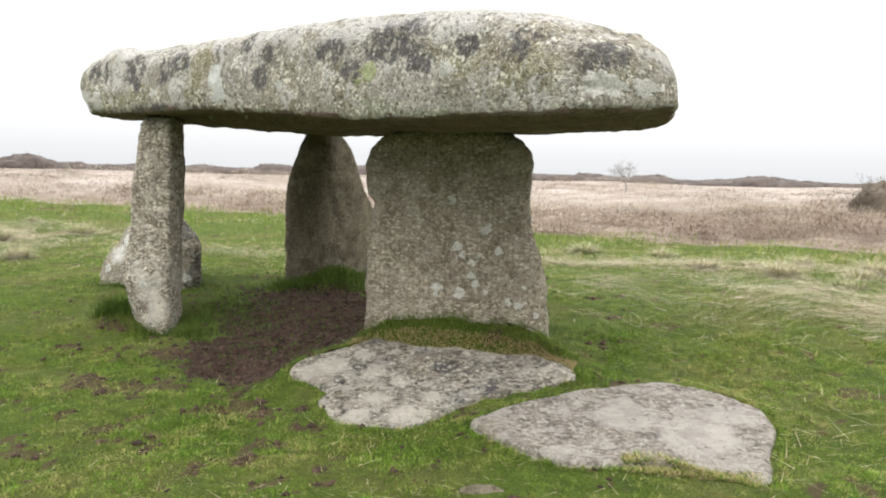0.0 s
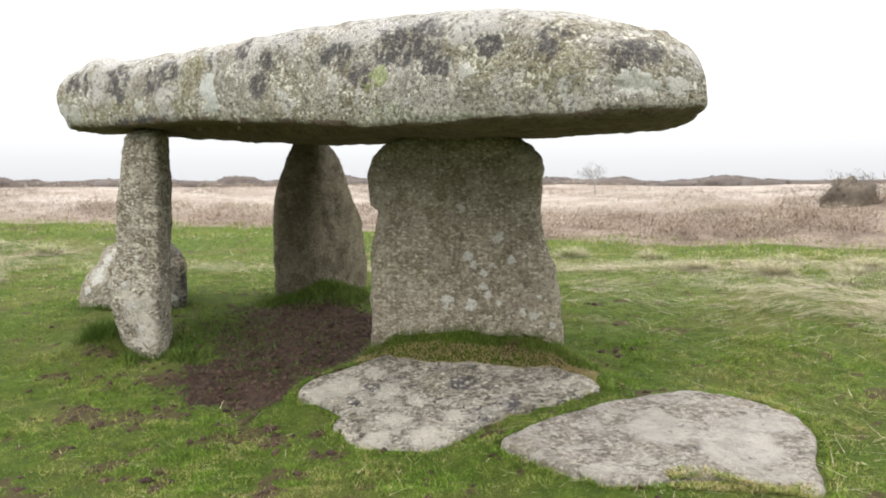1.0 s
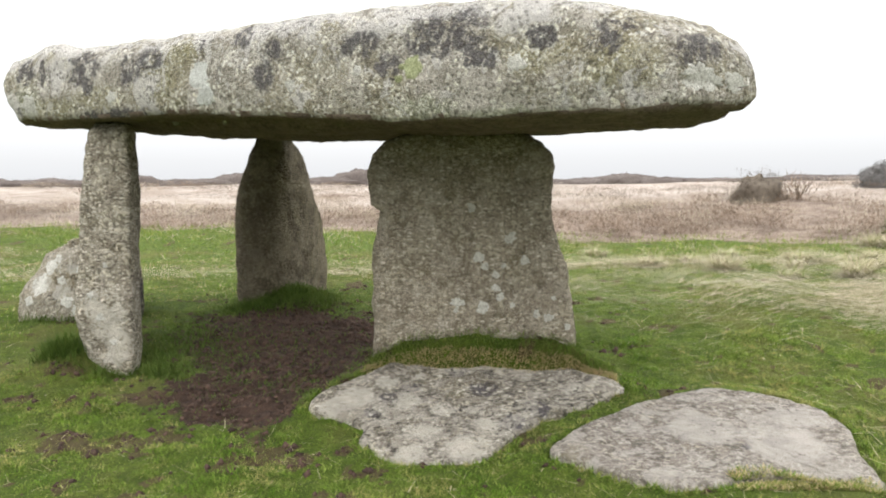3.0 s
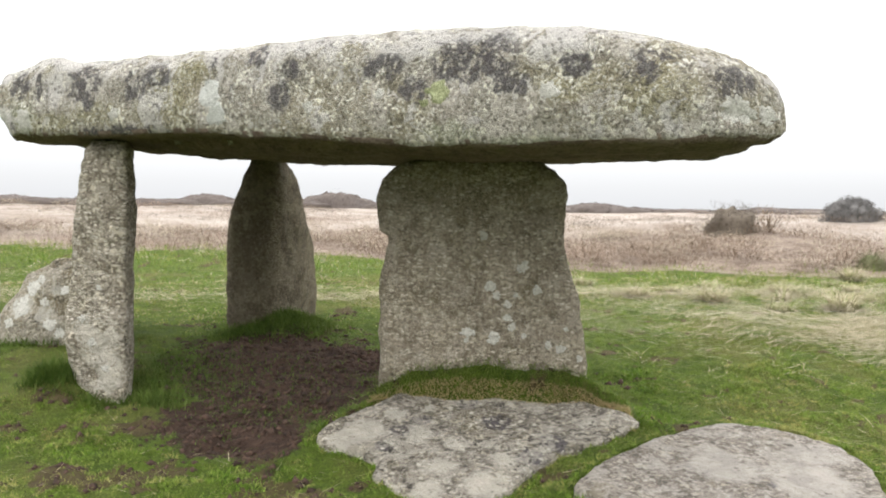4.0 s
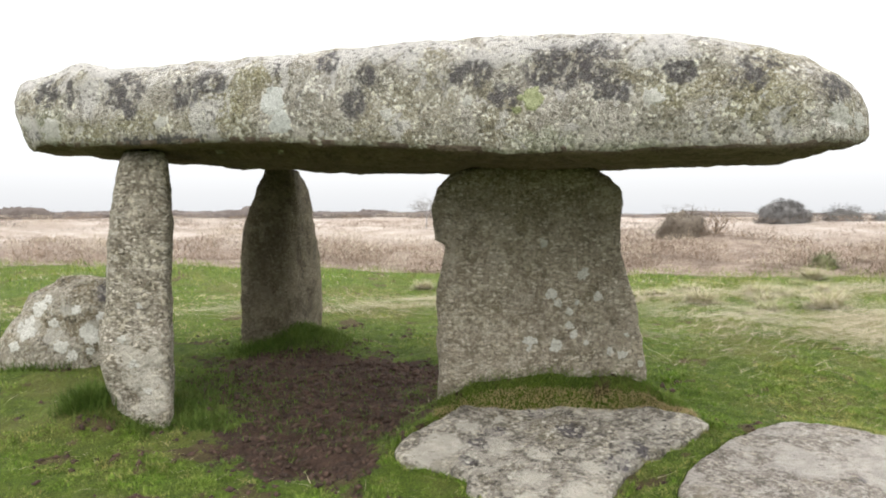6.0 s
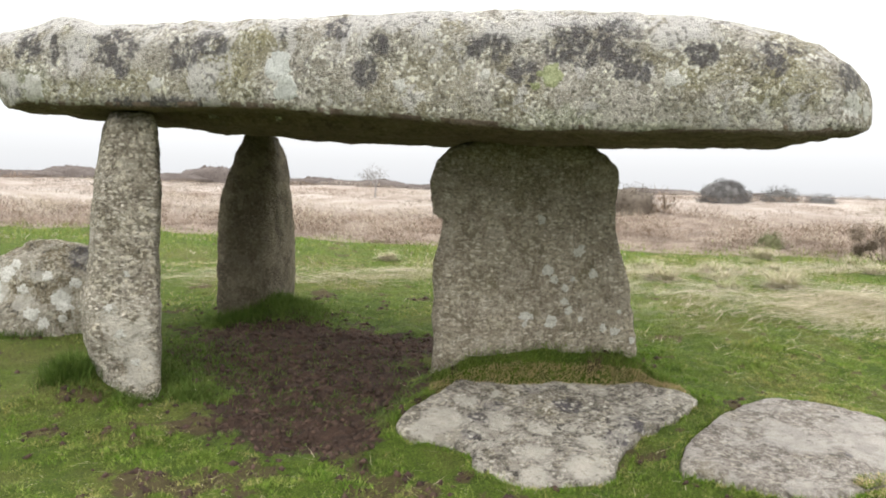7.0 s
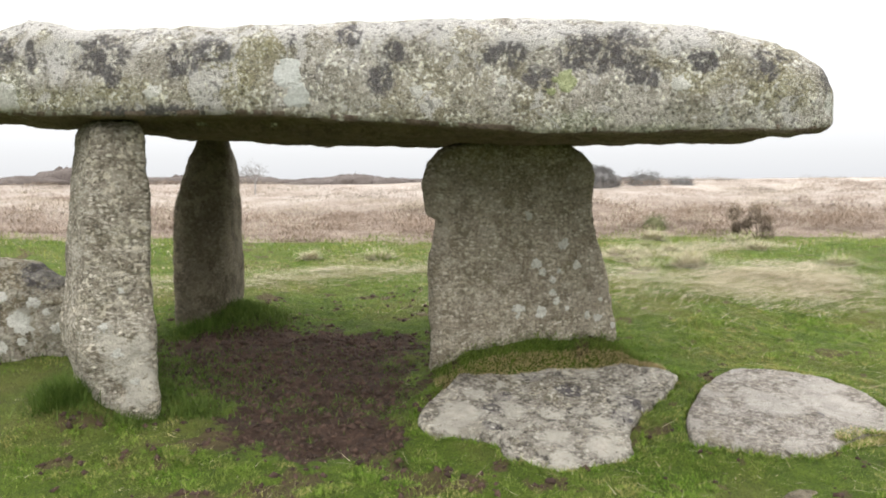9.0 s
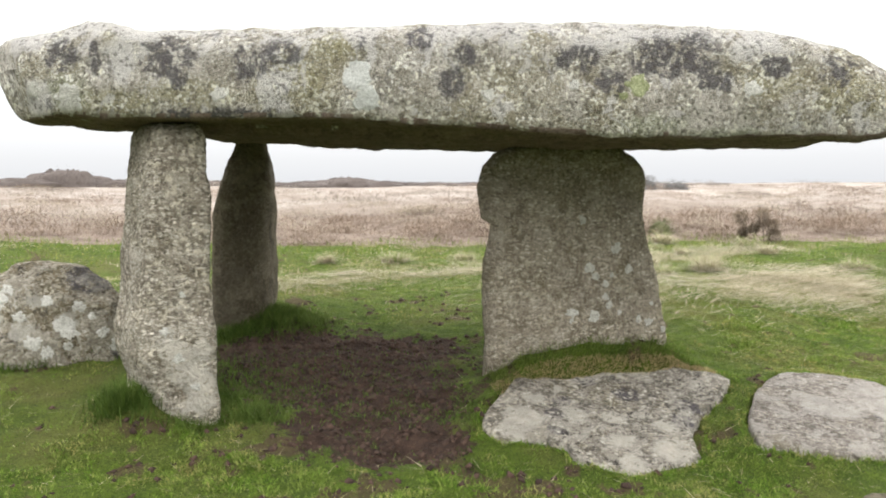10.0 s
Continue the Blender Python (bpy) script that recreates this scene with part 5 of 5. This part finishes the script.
def far_scrub():
    """The lumpy line of bushes along the skyline."""
    g = np.random.default_rng(8)
    packs, domes = [], []
    for i in range(420):
        az = -0.80 + 1.66 * (i + g.random()) / 420
        d = g.uniform(43.5, 49)
        x, y = d * math.sin(az) - 1.0, d * math.cos(az)
        tall = 0.30 + 0.95 * max(0.0, noise.noise((az * 9, 0, 3)) + 0.6 * noise.noise((az * 25, 0, 4)) + 0.1) + 0.14 * g.random()
        tall *= 1 - 0.15 * smooth01(0.3, 0.1, az) - 0.42 * smooth01(0.12, 0.34, az)
        tall *= 1 - 0.45 * smooth01(0.40, 0.60, az) - 0.4 * smooth01(0.68, 0.84, az)
        wide = g.uniform(1.4, 3.4)
        v, q, t = twig_cloud(130, wide, 1.2, tall, 0.075, g, 0.85)
        packs.append(((v + np.array([x, y, ground_z(x, y) - 0.05]), q, t), scrub_mat))
        dome = []
        for a in np.linspace(0, 1.5708, 7):
            for b in np.linspace(0, 6.283, 18, endpoint=False):
                u = Vector((math.cos(a) * math.cos(b), math.cos(a) * math.sin(b), math.sin(a)))
                k = 0.88 + 0.30 * noise.noise(u * 3.1 + Vector((i * 1.7, 0, 0)))
                dome.append((x + u.x * wide / 2 * k, y + u.y * 0.6 * k, ground_z(x, y) - 0.05 + u.z * tall * k))
        domes.append(np.array(dome))
    v, q, t, off = [], [], [], 0
    for (a, b, c), _ in packs:
        v.append(a), q.append(b[0] + off), t.append(c + off)
        off += len(a)
    for dome in domes:
        a, b = np.meshgrid(np.arange(6), np.arange(18), indexing="ij")
        a, b = a.ravel(), b.ravel()
        q.append(np.stack([a * 18 + b, a * 18 + (b + 1) % 18, (a + 1) * 18 + (b + 1) % 18, (a + 1) * 18 + b], axis=1) + off)
        v.append(dome)
        off += len(dome)
    me = blade_mesh("far_scrub", [((np.concatenate(v), [np.concatenate(q)], np.concatenate(t)), scrub_mat)])
    tagged(new("far_scrub", me), "low grey-brown gorse scrub along the misty skyline", "scrub", kind="stuff")


def leggy_gorse(x, y):
    """A grazed gorse: crooked stems that each end in a dense dark tuft."""
    g = np.random.default_rng(21)
    root = new("gorse_bush")
    base = ground_z(x, y)
    root.location = (x, y, base)
    tagged(root, "leggy dark brown gorse with separate round tufts on bare stems", "bush")
    across = Vector((0.57, -0.82, 0))
    for along_, up, wide, tall in ((-0.32, 0.46, 0.36, 0.40), (0.10, 0.46, 0.38, 0.46), (0.30, 0.28, 0.42, 0.36), (-0.06, 0.26, 0.32, 0.26), (0.34, 0.06, 0.44, 0.36), (-0.28, 0.16, 0.26, 0.26)):
        tip = across * along_ + Vector((0, 0, up))
        bm = bmesh.new()
        foot = across * (0.25 * along_ + 0.12)
        for i in range(4):
            a, b = foot.lerp(tip, i / 4), foot.lerp(tip, (i + 1) / 4)
            d = (b - a)
            branching(bm, a + Vector(g.normal(0, 0.012, 3).tolist()), d.normalized(), d.length * 1.1, 0.013 - 0.002 * i, 0, g)
        part("stem", bm, root, stump_mat)
        cloud = twig_cloud(2600, wide, wide, tall * 0.62, 0.036, g, 0.3, rough=0.4)
        under = twig_cloud(1700, wide * 0.9, wide * 0.9, -tall * 0.42, 0.036, g, 0.3, rough=0.4)
        crown = part("tuft", blade_mesh("tuft", [(cloud, furze_mat), (under, furze_mat)]), root)
        crown.location = tip + Vector((0, 0, tall * 0.1))


def small_stone(x, y, rx, ry, h, seed, label):
    rings = []
    for k, z in ((1.05, -0.08), (1.0, 0.0), (0.85, h * 0.6), (0.6, h * 0.9), (0.3, h)):
        rings.append([(x + rx * k * math.cos(a), y + ry * k * math.sin(a), ground_z(x, y) + z) for a in np.linspace(0, 6.283, 36, endpoint=False)])
    bm = skin(rings)
    weather(bm, [(0.02, 7), (0.008, 20)], seed)
    finish_thing("small_stone", bm, granite_back, (x, y, ground_z(x, y)), label, "stone", "small stones in the turf")


def rough_belt():
    """Longer rough grass between the turf and the moor."""
    x, y = scatter(90000, -16, 15, 9.5, 21)
    deep = np.array([moor_depth(a, b) for a, b in zip(x, y)]) + np.array([1.1 * noise.noise((a * .45, b * .45, 3)) for a, b in zip(x, y)])
    lump = np.array([noise.noise((a * .8, b * .8, 61)) + 0.6 * noise.noise((a * 2.4, b * 2.4, 62)) for a, b in zip(x, y)])
    chance = np.clip((deep + 5.5) / 4, 0.0, 1) * np.clip(1 - deep / 1.2, 0, 1) * np.clip(0.75 + lump, 0.15, 1)
    keep = rng.random(len(x)) < chance
    x, y, lump = x[keep], y[keep], lump[keep]
    n = len(x)
    pale = rng.random(n) < np.clip(0.22 + 0.5 * lump, 0.06, 0.6)
    packs = []
    for m, mat in ((~pale, turf_mat), (pale, straw_mat)):
        k = int(m.sum())
        packs.append((blades(rooted(x[m], y[m]), rng.uniform(0, 6.28, k), (0.06 + 0.13 * rng.random(k)) * (1 + np.clip(lump[m], -.4, 1.2)), 0.008 + 0.006 * rng.random(k), (0.25 if mat is turf_mat else 0.66) + 0.32 * rng.random(k), rng.random(k)), mat))
    tagged(new("rough_grass", blade_mesh("rough_grass", packs)), "rough longer green grass mixed with dead blades before the moor", "grass", kind="stuff")


def clods():
    """Crumbs of earth kicked up in the hollow and on thin turf."""
    x, y = scatter(52000, -4.0, 2.0, 3.8, 10.2)
    soil = np.maximum(sample("soil", x, y), 0.6 * sample("worn", x, y))
    keep = rng.random(len(x)) < soil * 0.5
    x, y = x[keep], y[keep]
    r = rooted(x, y, 0.002)
    size = 0.005 + 0.034 * rng.random(len(x)) ** 2.6
    octa = np.array([(1, 0, 0), (0, 1, 0), (-1, 0, 0), (0, -1, 0), (0, 0, 0.8), (0, 0, -0.6)])
    v = (r[:, None, :] + (octa[None] + rng.normal(0, 0.22, (len(x), 6, 3))) * size[:, None, None]).reshape(-1, 3)
    tri = np.array([(0, 1, 4), (1, 2, 4), (2, 3, 4), (3, 0, 4), (1, 0, 5), (2, 1, 5), (3, 2, 5), (0, 3, 5)])
    f = (np.arange(len(x)) * 6)[:, None, None] + tri[None]
    tagged(new("earth_clods", blade_mesh("earth_clods", [((v, [], f.reshape(-1, 3)), soil_mat)])), "dark crumbs of trodden earth under the capstone", "soil", kind="stuff")


thorn_tree(6.95, 33.0, 1.5)
shrub("gorse_bush", 10.85, 20.1, 2.0, 1.6, 0.85, gorse_mat, "dark rounded gorse bush standing in brown moor", "bush", 7000, 0.08, 2)
shrub("dead_shrub", 12.15, 20.4, 1.1, 1.0, 0.72, heath_mat, "thin leggy dead shrub beside the gorse", "bush", 260, 0.2, 3, hollow=0.5, heart=0.0)
shrub("gorse_bush", 10.6, 14.6, 0.8, 0.7, 0.38, dull_green_mat, "low green gorse bush at the edge of the moor", "bush", 1500, 0.09, 4)
shrub("rounded_tree", 19.4, 25.9, 2.3, 2.0, 0.98, mist_mat, "dense dome-shaped grey thorn tree on the misty moor", "tree", 26000, 0.07, 5, hollow=0.7, heart=0.82, rough=0.14)
shrub("low_bush", 22.0, 25.6, 2.2, 1.6, 0.62, mist_mat, "low grey bush beside the dome-shaped tree", "bush", 2400, 0.14, 6, "grey bushes on the moor")
shrub("low_bush", 24.0, 25.4, 1.6, 1.4, 0.45, mist_mat, "low grey bush beside the dome-shaped tree", "bush", 1600, 0.14, 7, "grey bushes on the moor")
leggy_gorse(10.80, 12.1)
small_stone(0.31, 4.08, 0.15, 0.05, 0.012, 31, "small dull brown stone lying flush in the turf")
far_scrub()
tussocks()
rough_belt()
clods()
bank_grass()
flattened_straw()
moor_growth()
turf()
